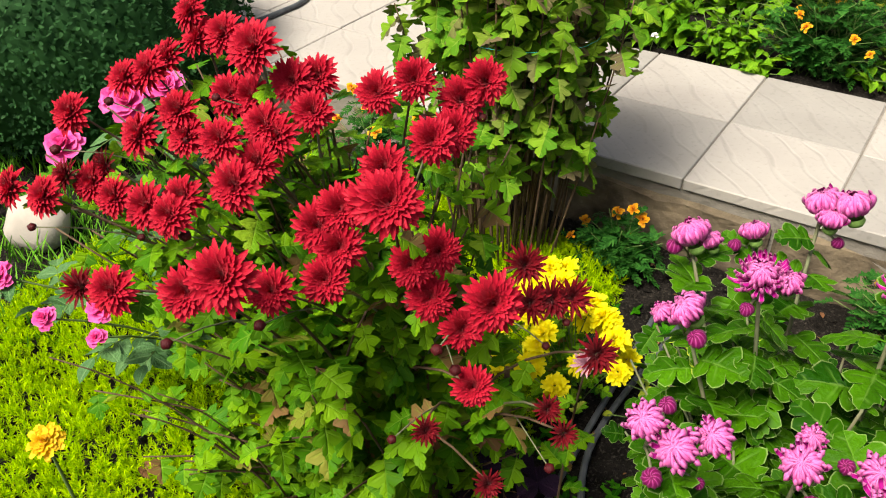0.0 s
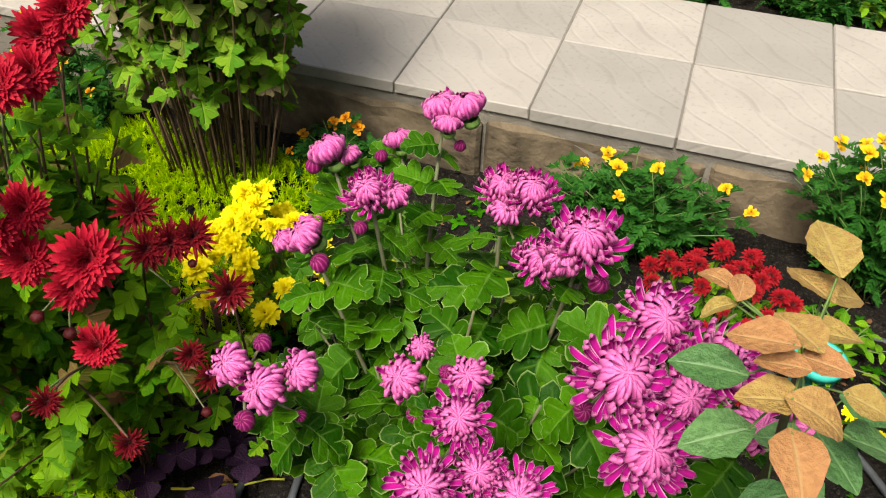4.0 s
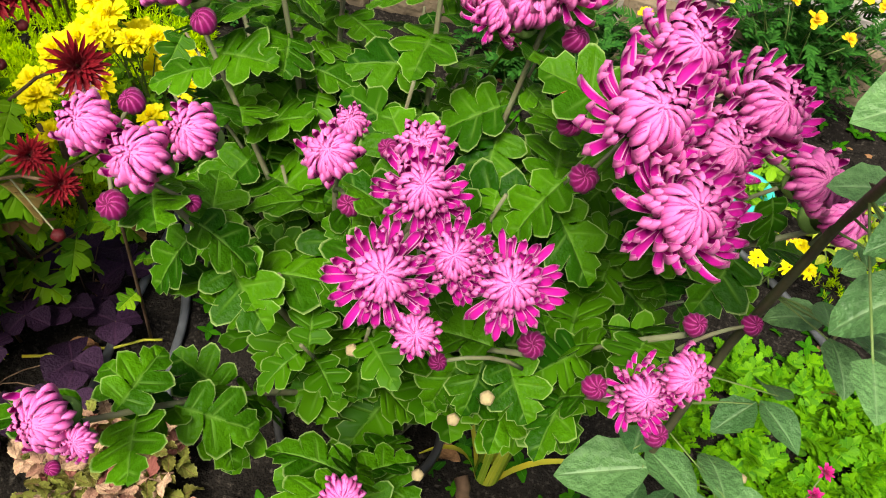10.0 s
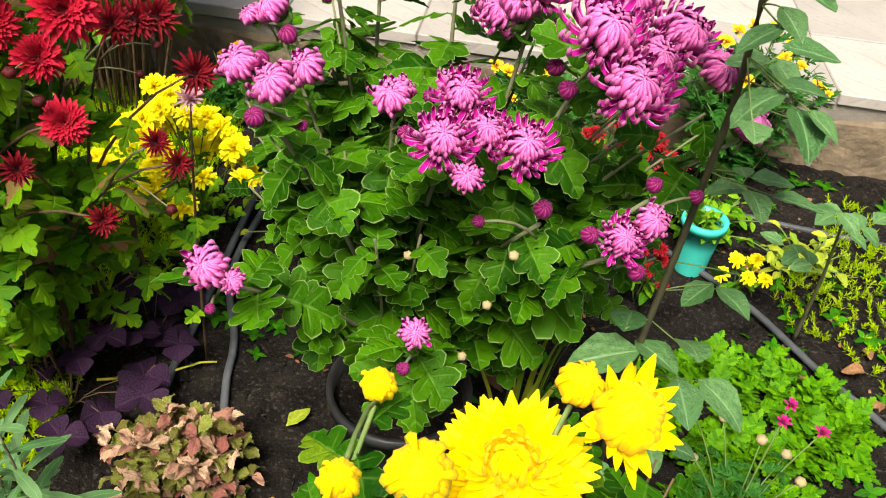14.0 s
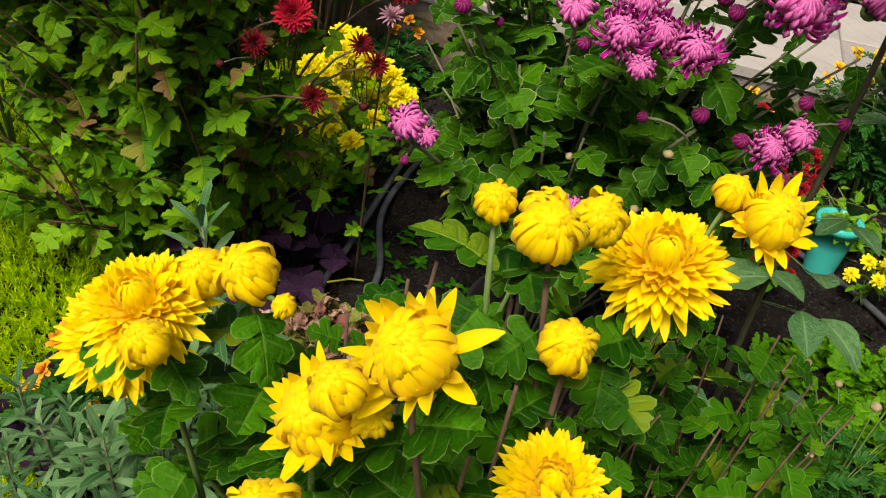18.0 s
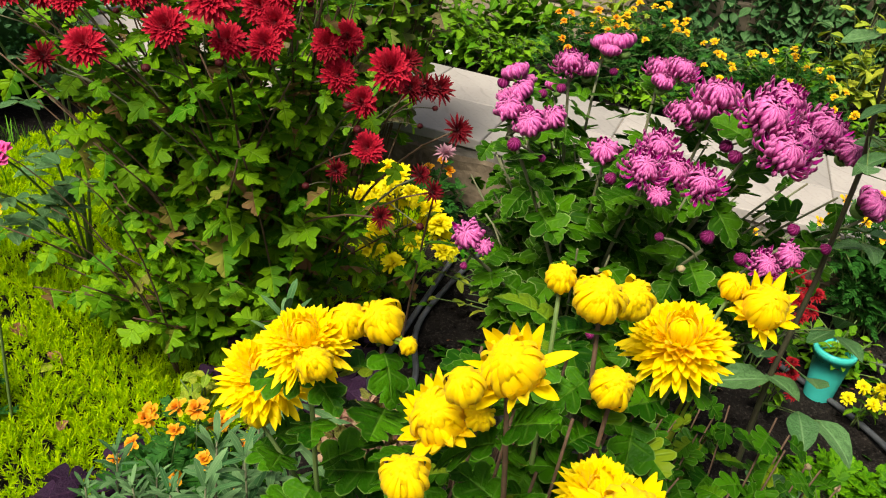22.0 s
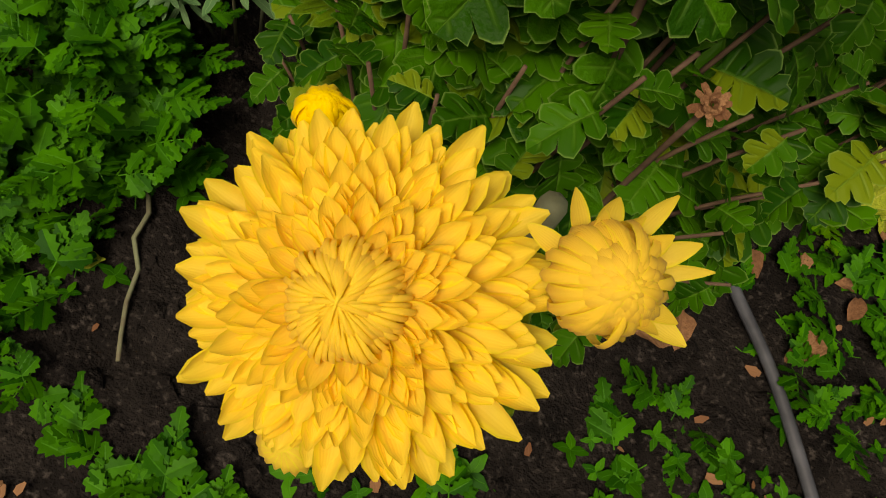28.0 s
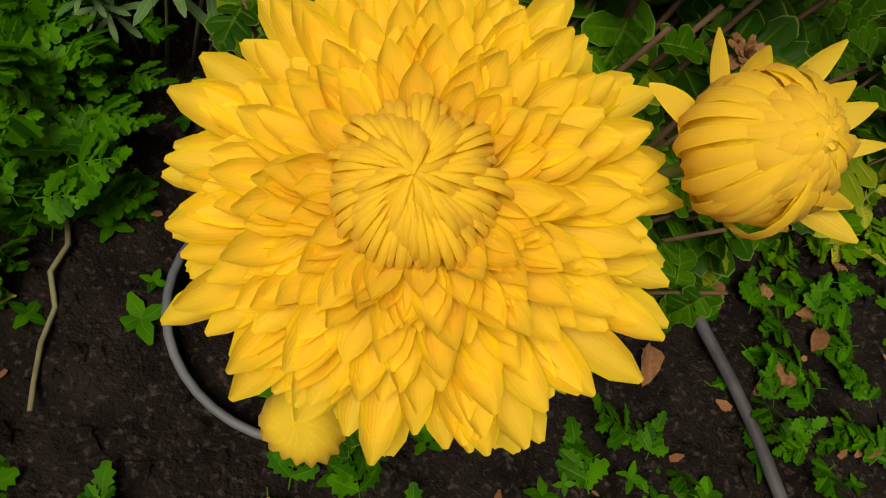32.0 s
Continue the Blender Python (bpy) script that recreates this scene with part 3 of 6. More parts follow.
def paved_path():
    r = random.Random(11)
    base = thing("paved_path", (0, TY + 0.4, 0), "garden path of cream and grey square concrete tiles", "path", "", "structure")
    part("bedding", block(-6, TY + 0.012, -0.1, 6, TY + 0.815, TZ - 0.006, 0, r, 0), WALL_MORTAR, base)
    meshes = {}
    for n, mat in enumerate((TILE_CREAM, TILE_GREY)):
        for k in range(3):
            bm = block(-0.1932, -0.2037, -0.035, 0.1932, 0.2037, 0, 0.0012, r, 0.003)
            me = bpy.data.meshes.new("tile")
            bm.to_mesh(me)
            bm.free()
            me.materials.append(mat)
            meshes[n, k] = me
    for i in range(-12, 12):
        for j in range(2):
            grey = (i + j) % 2 == 1
            if i < -2:
                grey = False
            z = TZ + r.uniform(-0.0015, 0.0015)
            put("tile", meshes[int(grey), r.randrange(3)], base, pose(TX + TS * (i + 0.5), TY + TD * (j + 0.5), z, r.uniform(-0.2, 0.2), r.uniform(-0.2, 0.2), r.choice((0, 180))))
    kerb = thing("kerb", (0, TY, 0), "low retaining kerb of rough weathered concrete with cracks", "kerb", "", "structure")
    x = -6.0
    while x < 6:
        w = r.uniform(0.55, 0.95)
        if 0.4 < x + w < 0.9:
            w = max(0.3, 0.60 - x)
        bm = block(x, TY + 0.005 + r.uniform(-0.006, 0.006), -0.12, x + w - r.uniform(0.008, 0.022), TY + 0.2, TZ - 0.058 - r.uniform(0, 0.02), 0.006, r, 0.012)
        bmesh.ops.subdivide_edges(bm, edges=bm.edges[:], cuts=7, use_grid_fill=True)
        for v in bm.verts:
            v.co += 0.020 * Vector((0, noise.noise(v.co * 5), noise.noise(v.co * 6 + Vector((1, 0, 0))) * 0.7)) + 0.012 * Vector((0, noise.noise(v.co * 9), noise.noise(v.co * 14 + Vector((5, 0, 0))) * 0.6))
        part("kerb_block", bm, CONCRETE, kerb)
        x += w
    # Recessed mortar course; its dark colour adds painted crevice shade below the tiles.
    part("mortar_bed", block(-6, TY + 0.045, TZ - 0.08, 6, TY + 0.19, TZ - 0.034, 0.002, r, 0), SHADED_MORTAR, kerb, "crumbling mortar layer, darkened as the crevice shade under the tiles")


paved_path()


def back_bed():
    xs, ys = np.arange(-6, 6.01, 0.12), np.arange(2.892, 4.15, 0.08)
    V = [(x, y, 0.225 + 1.5 * height(x, y)) for y in ys for x in xs]
    tagged(new("ground_back_bed", mesh_of("back_bed", V, strip_faces(len(ys), len(xs)), SOIL)), "raised strip of dark soil behind the path", "soil bed", "", "structure")


back_bed()


def stone_wall():
    r = random.Random(5)
    w = thing("wall_north", (0, 4.2, 0), "garden wall of large yellowish limestone blocks with wide mortar joints", "wall", "", "structure")
    part("mortar_core", block(-7, 4.122, 0, 7, 4.30, 1.8, 0, r, 0), WALL_MORTAR, w)
    for c in range(9):
        z = 0.0 + 0.195 * c
        x = -6.8 + (0.2 if c % 2 else 0)
        while x < 6.6:
            L = r.uniform(0.37, 0.42)
            if -4.0 < x < 3.2:
                part("limestone_block", block(x, 4.10 + r.uniform(-0.006, 0.006), z + 0.008, x + L - 0.018, 4.295, z + 0.187, 0.006, r, 0.010), LIMESTONE, w)
            x += L
    part("far_blocks", block(-7, 4.105, 0.0, -4.2, 4.29, 1.75, 0, r, 0.01), LIMESTONE, w)
    part("far_blocks", block(3.7, 4.105, 0.0, 7, 4.29, 1.75, 0, r, 0.01), LIMESTONE, w)


stone_wall()

# ---- shared leaves and heads ----
def lobed_leaf(name, mat, seed, droop, fold, wide=1.0, blunt=0.3):
    """A chrysanthemum leaf: one blade whose rim runs round two pairs of toothed side lobes and an end lobe."""
    r = random.Random(seed)
    rim_x = (0.012, 0.016, 0.11, 0.25, 0.335, 0.365, 0.325, 0.25, 0.095, 0.26, 0.38, 0.41, 0.36, 0.26, 0.085, 0.205, 0.235, 0.145, 0.115, 0.0)
    rim_y = (0.0, 0.13, 0.16, 0.14, 0.20, 0.30, 0.375, 0.425, 0.42, 0.47, 0.56, 0.68, 0.755, 0.79, 0.70, 0.80, 0.91, 0.935, 1.0, 1.03)
    mid_y = (0.0, 0.12, 0.15, 0.17, 0.19, 0.22, 0.26, 0.30, 0.36, 0.38, 0.41, 0.46, 0.51, 0.56, 0.62, 0.68, 0.75, 0.82, 0.90, 1.03)
    along_it = (0.0, 0.10, 0.15, 0.19, 0.25, 0.30, 0.34, 0.38, 0.45, 0.50, 0.55, 0.60, 0.64, 0.69, 0.75, 0.79, 0.83, 0.87, 0.92, 1.0)
    V, F, UV = [], [], []
    for side in (-1, 1):
        base = len(V)
        for i in range(20):
            k = 1 + r.uniform(-0.06, 0.06)
            if blunt < 0.2:
                k *= 1.14 if i in (5, 10, 11) else 0.84
            x, y = rim_x[i] * wide * k, rim_y[i] + r.uniform(-0.012, 0.012) * (i not in (0, 19))
            for c in (0.0, 0.55, 1.0):
                px, py = side * c * x, mid_y[i] + (y - mid_y[i]) * c
                quilt = 0.014 * (1 - math.cos(2 * math.pi * along_it[i] / 0.3)) * (c == 0.55) * (i > 2)
                z = -0.5 * droop * (py * py + 0.7 * px * px) + fold * abs(px) + quilt + c * 0.022 * math.sin(15 * along_it[i] + 2 * seed + side)
                V.append((px, py, z))
                UV.append((0.5 + 0.5 * side * c, along_it[i]))
        F += [f if side > 0 else f[::-1] for f in strip_faces(20, 3, base)]
    return mesh_of(name, V, F, mat, UV)


def mum_leaves(name, mat, wide=1.0, blunt=0.28):
    return [lobed_leaf(name, mat, s, d, f, wide * k, blunt) for s, (k, d, f) in enumerate(((1.0, 0.5, 0.2), (0.9, 0.95, 0.25), (1.1, 0.25, 0.1), (0.95, 0.75, 0.0), (1.05, 0.4, 0.35)))]


LEAF_M = mum_leaves("leaf", MUM, 1.1)
LEAF_R = mum_leaves("leaf", MUM_LIGHT, 0.92, 0.08)
LEAF_P = mum_leaves("leaf", MUM_OLIVE, 0.95, 0.1)
LEAF_Y = mum_leaves("leaf", MUM_DEEP, 1.1)
LEAFLET = [leaf_mesh("leaflet", ROSE_LEAF, 1, 0.70, 0, 0, 0.06, d, 0.22, 0.015, 9, s) for s, d in enumerate((0.3, 0.6, 0.1))]
LEAFLET_B = [leaf_mesh("leaflet", BRONZE, 1, 0.70, 0, 0, 0.06, d, 0.3, 0.02, 9, s) for s, d in enumerate((0.3, 0.7, 0.1))]
OVAL_BED = [leaf_mesh("leaf", BED_LEAF, 1, 0.5, 0, 0, 0.1, d, 0.2, 0.03, 9, s) for s, d in enumerate((0.5, 0.9, 0.2))]
OVAL_YEL = [leaf_mesh("leaf", YELLOWED, 1, 0.5, 0, 0, 0.1, d, 0.2, 0.03, 9, s) for s, d in enumerate((0.5, 0.9, 0.2))]
OVAL_IVY = [leaf_mesh("leaf", IVY_LEAF, 1, 0.66, 0, 0, 0.08, d, 0.2, 0.02, 8, s) for s, d in enumerate((0.5, 0.9, 0.2))]
OVAL_DRY = [leaf_mesh("dry_leaf", DRY_LEAF, 1, 0.55, 0, 0, 0.1, d, 0.5, 0.08, 9, s) for s, d in enumerate((0.2, -0.4, 0.6))]
CALYX_CUP = cup_mesh("calyx", CALYX, 0.4, 0.45)

def spoon_head(name, mats, seed, count, openness):
    """An incurved magenta head: the middle closes, the outer petals reach out as channels and hook up at their broad tips."""
    r = random.Random(seed)
    rows = []
    inner = int((0.42 if openness > 0.8 else 0.68) * count)
    for i in range(inner):
        k, j = (i + 0.5) / inner, r.uniform(-1, 1)
        rows.append((i * GA + 0.1 * j, 0.10 + 0.30 * math.sqrt(k), 0.20 - 0.12 * k, 0.25 * j, ((0.52 + 0.20 * k) * r.uniform(0.92, 1.08), 0.145, radians(66 - 14 * k + 5 * j), radians(60), radians(54), 0.8, dict(sm=0.6, tip=0.3, root=0.6))))
    for i in range(count - inner):
        k, j = (i + 0.5) / (count - inner) * openness, r.uniform(-1, 1)
        hook = r.uniform(85, 125) + 25 * (1 - openness)
        rows.append((i * GA + 0.14 * j, 0.28, 0.13 - 0.26 * k, 0.35 * j, ((0.60 + 0.36 * k) * r.uniform(0.88, 1.1), 0.195 * r.uniform(0.85, 1.15), radians(56 - 62 * k + 7 * j), radians(8 - 8 * k), radians(hook), 0.9, dict(sm=0.64, tip=0.28, root=0.45, late=2.6))))
    return head_mesh(name, mats, rows, 9)


def wrap_head(name, mats, seed, count=24, stray=0, wide=0.8, lift=(-10, 45), fan=None):
    """A ball: broad petals run up its sides and meet over the top; a few stray ones stand off."""
    r = random.Random(seed)
    rows = []
    for i in range(54):
        q = (i + 0.5) / 54
        rows.append((i * GA, 0.08 + 0.42 * math.sqrt(q), 0.56 - 0.34 * q, 0.12 * r.uniform(-1, 1), ((0.52 + 0.2 * q) * r.uniform(0.9, 1.1), 0.15 + 0.06 * q, radians(62 - 4 * q), radians(70), radians(50), 0.45, dict(sm=0.6, tip=0.3))))
    for i in range(count):
        q = (i + 0.5) / count
        rows.append((i * GA, 0.10 + 0.26 * q, -0.70 + 0.36 * (1 - q) + 0.05 * r.uniform(-1, 1), 0.14 * r.uniform(-1, 1), ((1.86 - 0.25 * (1 - q)) * r.uniform(0.86, 1.05), wide * r.uniform(0.8, 1.15), radians(22 + 12 * (1 - q) + r.uniform(-5, 5)), radians(92), radians(48 + r.uniform(-8, 8)), 0.5, dict(sm=0.5, tip=0.22))))
    for i in range(stray):
        q = i / max(1, stray)
        rows.append((i * GA + r.uniform(-0.2, 0.2) if fan is None else radians(fan[0] + (fan[1] - fan[0]) * (q + 0.04 * r.random())), 0.35, -0.55 + 0.35 * r.random(), 0.3 * r.uniform(-1, 1), (r.uniform(0.75, 1.22), 0.36 * r.uniform(0.7, 1.15), radians(r.uniform(*lift)), radians(r.uniform(0, 40)), radians(r.uniform(-20, 40)), 0.5, dict(sm=0.5, tip=0.12))))
    return head_mesh(name, mats, rows, 9, (0.70, -0.06, 0.62))


def shingle_head(name, mats, seed, per=26, tiers=8, stray=0.0):
    """A shaggy head: a closed middle, then tiers of pointed petals that lap over one another like shingles."""
    r = random.Random(seed)
    rows = []
    for i in range(48):
        q = (i + 0.5) / 48
        rows.append((i * GA, 0.05 + 0.24 * math.sqrt(q), 0.18 - 0.06 * q, 0.15 * r.uniform(-1, 1), (0.36 + 0.12 * q, 0.11, radians(72 - 14 * q + r.uniform(-6, 6)), radians(58 - 30 * q), radians(35 - 15 * q), 0.5, dict(sm=0.6, tip=0.2))))
    n = per * tiers
    for i in range(n):
        k = i / n
        j = r.uniform(-1, 1)
        rows.append((i * GA + 0.1 * j, 0.30, 0.14 - 0.40 * k, 0.3 * j, ((0.32 + 0.38 * k) * r.uniform(0.88, 1.12) + stray * max(0, k - 0.7) * r.random(), 0.20 * r.uniform(0.8, 1.1), radians(46 - 66 * k + 7 * j), radians(r.uniform(-10, 20)), radians(r.uniform(-5, 25)), 0.55, dict(sm=0.58, tip=0.14))))
    return head_mesh(name, mats, rows, 7, (0.36, -0.05, 0.30))


MAGENTA_FULL = [spoon_head("flower_head", (PINK_BACK, PINK_FACE), s, 136, 1.0) for s in (1, 2, 3)]
MAGENTA_HALF = [spoon_head("flower_head", (PINK_BACK, PINK_FACE), s, 112, 0.5) for s in (4, 5, 6)]
MAGENTA_BUD = [bud_head("bud", (PINK_BUD,), s, 10, 0.5) for s in (7, 8)]
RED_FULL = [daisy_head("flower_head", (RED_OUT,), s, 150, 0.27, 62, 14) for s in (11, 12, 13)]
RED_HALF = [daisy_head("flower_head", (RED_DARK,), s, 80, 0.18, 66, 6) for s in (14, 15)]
GOLD_FULL = [shingle_head("flower_head", (GOLD,), s, 26, 8, 0.5) for s in (21, 22)]
GOLD_STAR = [wrap_head("flower_head", (GOLD,), s, 84, 38, 0.28, (5, 70)) for s in (23, 24)]
GOLD_BALL = [wrap_head("flower_head", (GOLD,), s, 74, 4, 0.30, (60, 85)) for s in (25, 26)]
GOLD_BUD = [wrap_head("bud", (GOLD,), s, 66, 2, 0.32, (72, 88)) for s in (27, 28)]
LEMON_POM = [ruffle_head("flower_head", (LEMON,), s, 75, 0.36) for s in (31, 32, 33)]
BUTTON_RED = [daisy_head("flower_head", (RED_BUTTON,), s, 80, 0.30, 78, 24) for s in (34, 35)]
MARI_ORANGE = [ruffle_head("flower_head", (ORANGE,), s, 15, 0.75) for s in (36, 37)]
MARI_AMBER = [ruffle_head("flower_head", (AMBER,), s, 15, 0.75) for s in (38, 39)]
MARI_BIG = ruffle_head("flower_head", (AMBER,), 40, 90, 0.4)
ROSE_HEAD = ruffle_head("flower_head", (ROSE_PINK,), 41, 26, 1.0)
ROSE_HEAD_DEEP = ruffle_head("flower_head", (ROSE_DEEP,), 42, 26, 1.0)


def round_mesh(name, mat, squash=1.0, seg=10):
    bm = bmesh.new()
    bmesh.ops.create_uvsphere(bm, u_segments=seg, v_segments=7, radius=1)
    for v in bm.verts:
        v.co.z *= squash
        v.co *= 1 + 0.06 * math.sin(5 * math.atan2(v.co.y, v.co.x))
    me = bpy.data.meshes.new(name)
    bm.to_mesh(me)
    bm.free()
    me.materials.append(mat)
    me.polygons.foreach_set("use_smooth", np.full(len(me.polygons), True))
    return me


RED_KNOB = round_mesh("bud", RED_BUD, 0.85)
PALE_KNOB = round_mesh("bud", PALE_BUD, 0.8)


def bloom(plant, meshes, p, diameter, axis, name="flower_head", label="", calyx=True, r=rnd):
    h = put(name, r.choice(meshes), plant, facing(p, axis, diameter / 2, r.uniform(0, 6.3)), label)
    if calyx:
        c = new("calyx", CALYX_CUP)
        c.parent = h
        c.matrix_basis = Matrix.Translation((0, 0, -0.12 if name != "bud" else -0.70)) @ Matrix.Scale(0.7, 4)
        WORLD[c] = WORLD[h] @ c.matrix_basis
    return h


# ---- magenta chrysanthemum in its pot ----
def pot(at, radius, tall, mat, name, label, lip=0.006, taper=0.8):
    prof = [(radius * taper, 0.0), (radius * (taper + 1) / 2, tall * 0.5), (radius * 0.985, tall - 0.02), (radius + lip, tall - 0.02), (radius + lip, tall), (radius - 0.004, tall), (radius - 0.006, tall - 0.03), (radius * 0.9, tall - 0.035)]
    V, F, n = [], [], 32
    for rr, z in prof:
        V += [(rr * math.cos(2 * math.pi * k / n), rr * math.sin(2 * math.pi * k / n), z) for k in range(n)]
    for i in range(len(prof) - 1):
        F += [(i * n + k, i * n + (k + 1) % n, (i + 1) * n + (k + 1) % n, (i + 1) * n + k) for k in range(n)]
    t = thing(name, at, label, "plant pot")
    body = put("body", mesh_of("body", V, F, mat), t, pose(*at))
    bm = bmesh.new()
    bmesh.ops.create_grid(bm, x_segments=14, y_segments=14, size=radius * 0.99)
    for f in [f for f in bm.faces if f.calc_center_median().length > radius * 0.95]:
        bm.faces.remove(f)
    for v in bm.verts:
        v.co.z = tall - 0.03 + 0.008 * noise.noise(v.co * 40)
        v.co += Vector(at)
    part("potting_soil", bm, SOIL, t, "dark potting soil", True)
    return t


pot((0.0, 0.80, 0.0), 0.115, 0.20, BLACK_POT, "plant_pot", "black plastic pot holding the magenta chrysanthemum")


def magenta_mum():
    r = random.Random(21)
    base = Vector((0.0, 0.80, 0.17))
    p = thing("magenta_chrysanthemum", base, "magenta pink chrysanthemum in full bloom with lobed green leaves", "flowering plant")
    # each truss: its heads as x, y, z, diameter, kind (2 full, 1 half open, 0 bud)
    trusses = (
        ((-0.259, 1.021, 0.79, 0.055, 1), (-0.235, 1.04, 0.775, 0.035, 1), (-0.28, 1.01, 0.775, 0.03, 0)),
        ((-0.194, 1.123, 0.758, 0.042, 1), (-0.215, 1.10, 0.745, 0.025, 0)),
        ((-0.129, 0.855, 0.88, 0.060, 2), (-0.10, 0.87, 0.865, 0.04, 1), (-0.135, 0.84, 0.835, 0.022, 0)),
        ((-0.198, 0.827, 0.812, 0.05, 1), (-0.225, 0.82, 0.80, 0.03, 1), (-0.18, 0.81, 0.79, 0.03, 0)),
        ((-0.105, 1.05, 0.878, 0.05, 1), (-0.07, 1.05, 0.885, 0.05, 1), (-0.088, 1.03, 0.87, 0.04, 1), (-0.075, 1.04, 0.835, 0.02, 0)),
        ((0.02, 0.90, 0.893, 0.055, 2), (0.055, 0.895, 0.90, 0.06, 2), (0.03, 0.88, 0.87, 0.04, 1), (0.05, 0.87, 0.83, 0.02, 0)),
        ((0.125, 0.858, 0.880, 0.085, 2), (0.08, 0.856, 0.835, 0.06, 2), (0.105, 0.85, 0.845, 0.05, 1), (0.15, 0.85, 0.83, 0.03, 0)),
        ((-0.16, 0.591, 0.851, 0.044, 1), (-0.123, 0.585, 0.838, 0.050, 1), (-0.095, 0.61, 0.847, 0.042, 1), (-0.137, 0.558, 0.815, 0.026, 0), (-0.10, 0.599, 0.788, 0.016, 0), (-0.155, 0.634, 0.841, 0.024, 0)),
        ((-0.017, 0.672, 0.795, 0.050, 1), (-0.019, 0.735, 0.775, 0.032, 1), (0.002, 0.655, 0.765, 0.024, 0)),
        ((0.05, 0.685, 0.810, 0.046, 1), (0.02, 0.70, 0.79, 0.022, 0)),
        ((0.064, 0.605, 0.85, 0.060, 2), (0.055, 0.537, 0.835, 0.064, 2), (0.094, 0.567, 0.832, 0.055, 2), (0.134, 0.560, 0.826, 0.062, 2), (0.082, 0.523, 0.802, 0.034, 1)),
        ((0.218, 0.715, 0.925, 0.075, 2), (0.197, 0.645, 0.919, 0.086, 2), (0.282, 0.70, 0.905, 0.075, 2), (0.253, 0.663, 0.89, 0.066, 2), (0.231, 0.601, 0.885, 0.080, 2), (0.313, 0.655, 0.885, 0.045, 1), (0.155, 0.721, 0.838, 0.026, 0), (0.169, 0.656, 0.845, 0.026, 0)),
        ((0.38, 0.736, 0.794, 0.055, 1), (0.40, 0.75, 0.78, 0.03, 0)),
        ((0.25, 0.569, 0.727, 0.055, 2), (0.275, 0.585, 0.742, 0.040, 1), (0.215, 0.565, 0.73, 0.024, 0), (0.272, 0.56, 0.695, 0.024, 0)),
        ((-0.154, 0.455, 0.70, 0.048, 1), (-0.128, 0.449, 0.692, 0.028, 1), (-0.151, 0.437, 0.661, 0.014, 0)),
        ((0.05, 0.487, 0.625, 0.036, 1), (0.045, 0.454, 0.605, 0.018, 0)),
        ((0.162, 0.579, 0.744, 0.026, 0), (0.099, 0.551, 0.735, 0.017, 0)),
        ((0.273, 0.606, 0.777, 0.022, 0), (0.329, 0.646, 0.745, 0.021, 0)),
    )
    kinds = (MAGENTA_BUD, MAGENTA_HALF, MAGENTA_FULL)
    for heads in trusses:
        main = Vector(heads[0][:3])
        tip = main + Vector((0.0, 0.012, -0.030))
        foot = base + Vector((r.uniform(-0.06, 0.06), r.uniform(-0.06, 0.06), 0))
        pts = bent(foot, tip, 0.05, (r.uniform(-0.03, 0.03), r.uniform(-0.03, 0.03), 0))
        stem(p, pts, 0.0045, 0.0025, STEM_GREY)
        leaves_on(p, pts, LEAF_M, 20 if main.y > 0.6 else 11, 0.090, 0.42 if main.y > 0.6 else 0.66, 0.96, (-0.8, 0.7), r=r, shrink=0.3)
        for x, y, z, d, k in heads:
            h = Vector((x, y, z))
            out = Vector((x - 0.04, y - 0.85, 0)) * 1.3 + Vector((r.uniform(-0.2, 0.2), r.uniform(-0.2, 0.1) - 0.25, 0.85))
            if h != main:
                stem(p, bent(tip + Vector((0, 0, -0.02)), h - 0.3 * d * out.normalized(), -0.01, n=5), 0.0019, 0.0016, STEM_GREY, "pedicel", 6)
            bloom(p, kinds[k], h - 0.25 * d * out.normalized(), d * (0.80, 1.75, 1.24)[k], out, "flower_head" if k else "bud", "" if k else "closed dark magenta bud", r=r)
    # leafy side shoots in the body of the plant
    for i in range(76):
        a = i * GA
        q = math.sqrt((i + 0.5) / 76)
        end = Vector((0.05 + 0.31 * q * math.cos(a), 0.78 + 0.34 * q * math.sin(a), 0.72 - 0.30 * q * q + r.uniform(-0.10, 0.06)))
        if end.y < 0.80 and end.z < 0.62:
            continue
        pts = bent(base + Vector((0.05 * math.cos(a), 0.05 * math.sin(a), 0)), end, 0.02, n=7)
        stem(p, pts, 0.003, 0.0018, STEM_GREY, "side_shoot", 6)
        leaves_on(p, pts, LEAF_M, 9 if end.y > 0.60 else 4, 0.088, 0.42 if end.y > 0.60 else 0.75, 1.0, (-1.0, 0.6), r=r)
    for i in range(46):
        end = Vector((r.uniform(-0.30, 0.16), r.uniform(0.80, 1.14), r.uniform(0.42, 0.76)))
        pts = bent(base + Vector((r.uniform(-0.05, 0.05), r.uniform(-0.03, 0.06), 0)), end, 0.02, n=7)
        stem(p, pts, 0.003, 0.0018, STEM_GREY, "side_shoot", 6)
        leaves_on(p, pts, LEAF_M, 9, 0.085, 0.35, 1.0, (-1.0, 0.6), r=r)
    for i in range(20):
        end = Vector((r.uniform(0.10, 0.36), r.uniform(0.74, 0.96), r.uniform(0.56, 0.80)))
        pts = bent(base + Vector((r.uniform(-0.02, 0.06), r.uniform(-0.03, 0.06), 0)), end, 0.02, n=7)
        stem(p, pts, 0.003, 0.0018, STEM_GREY, "side_shoot", 6)
        leaves_on(p, pts, LEAF_M, 9, 0.085, 0.4, 1.0, (-1.0, 0.6), r=r)
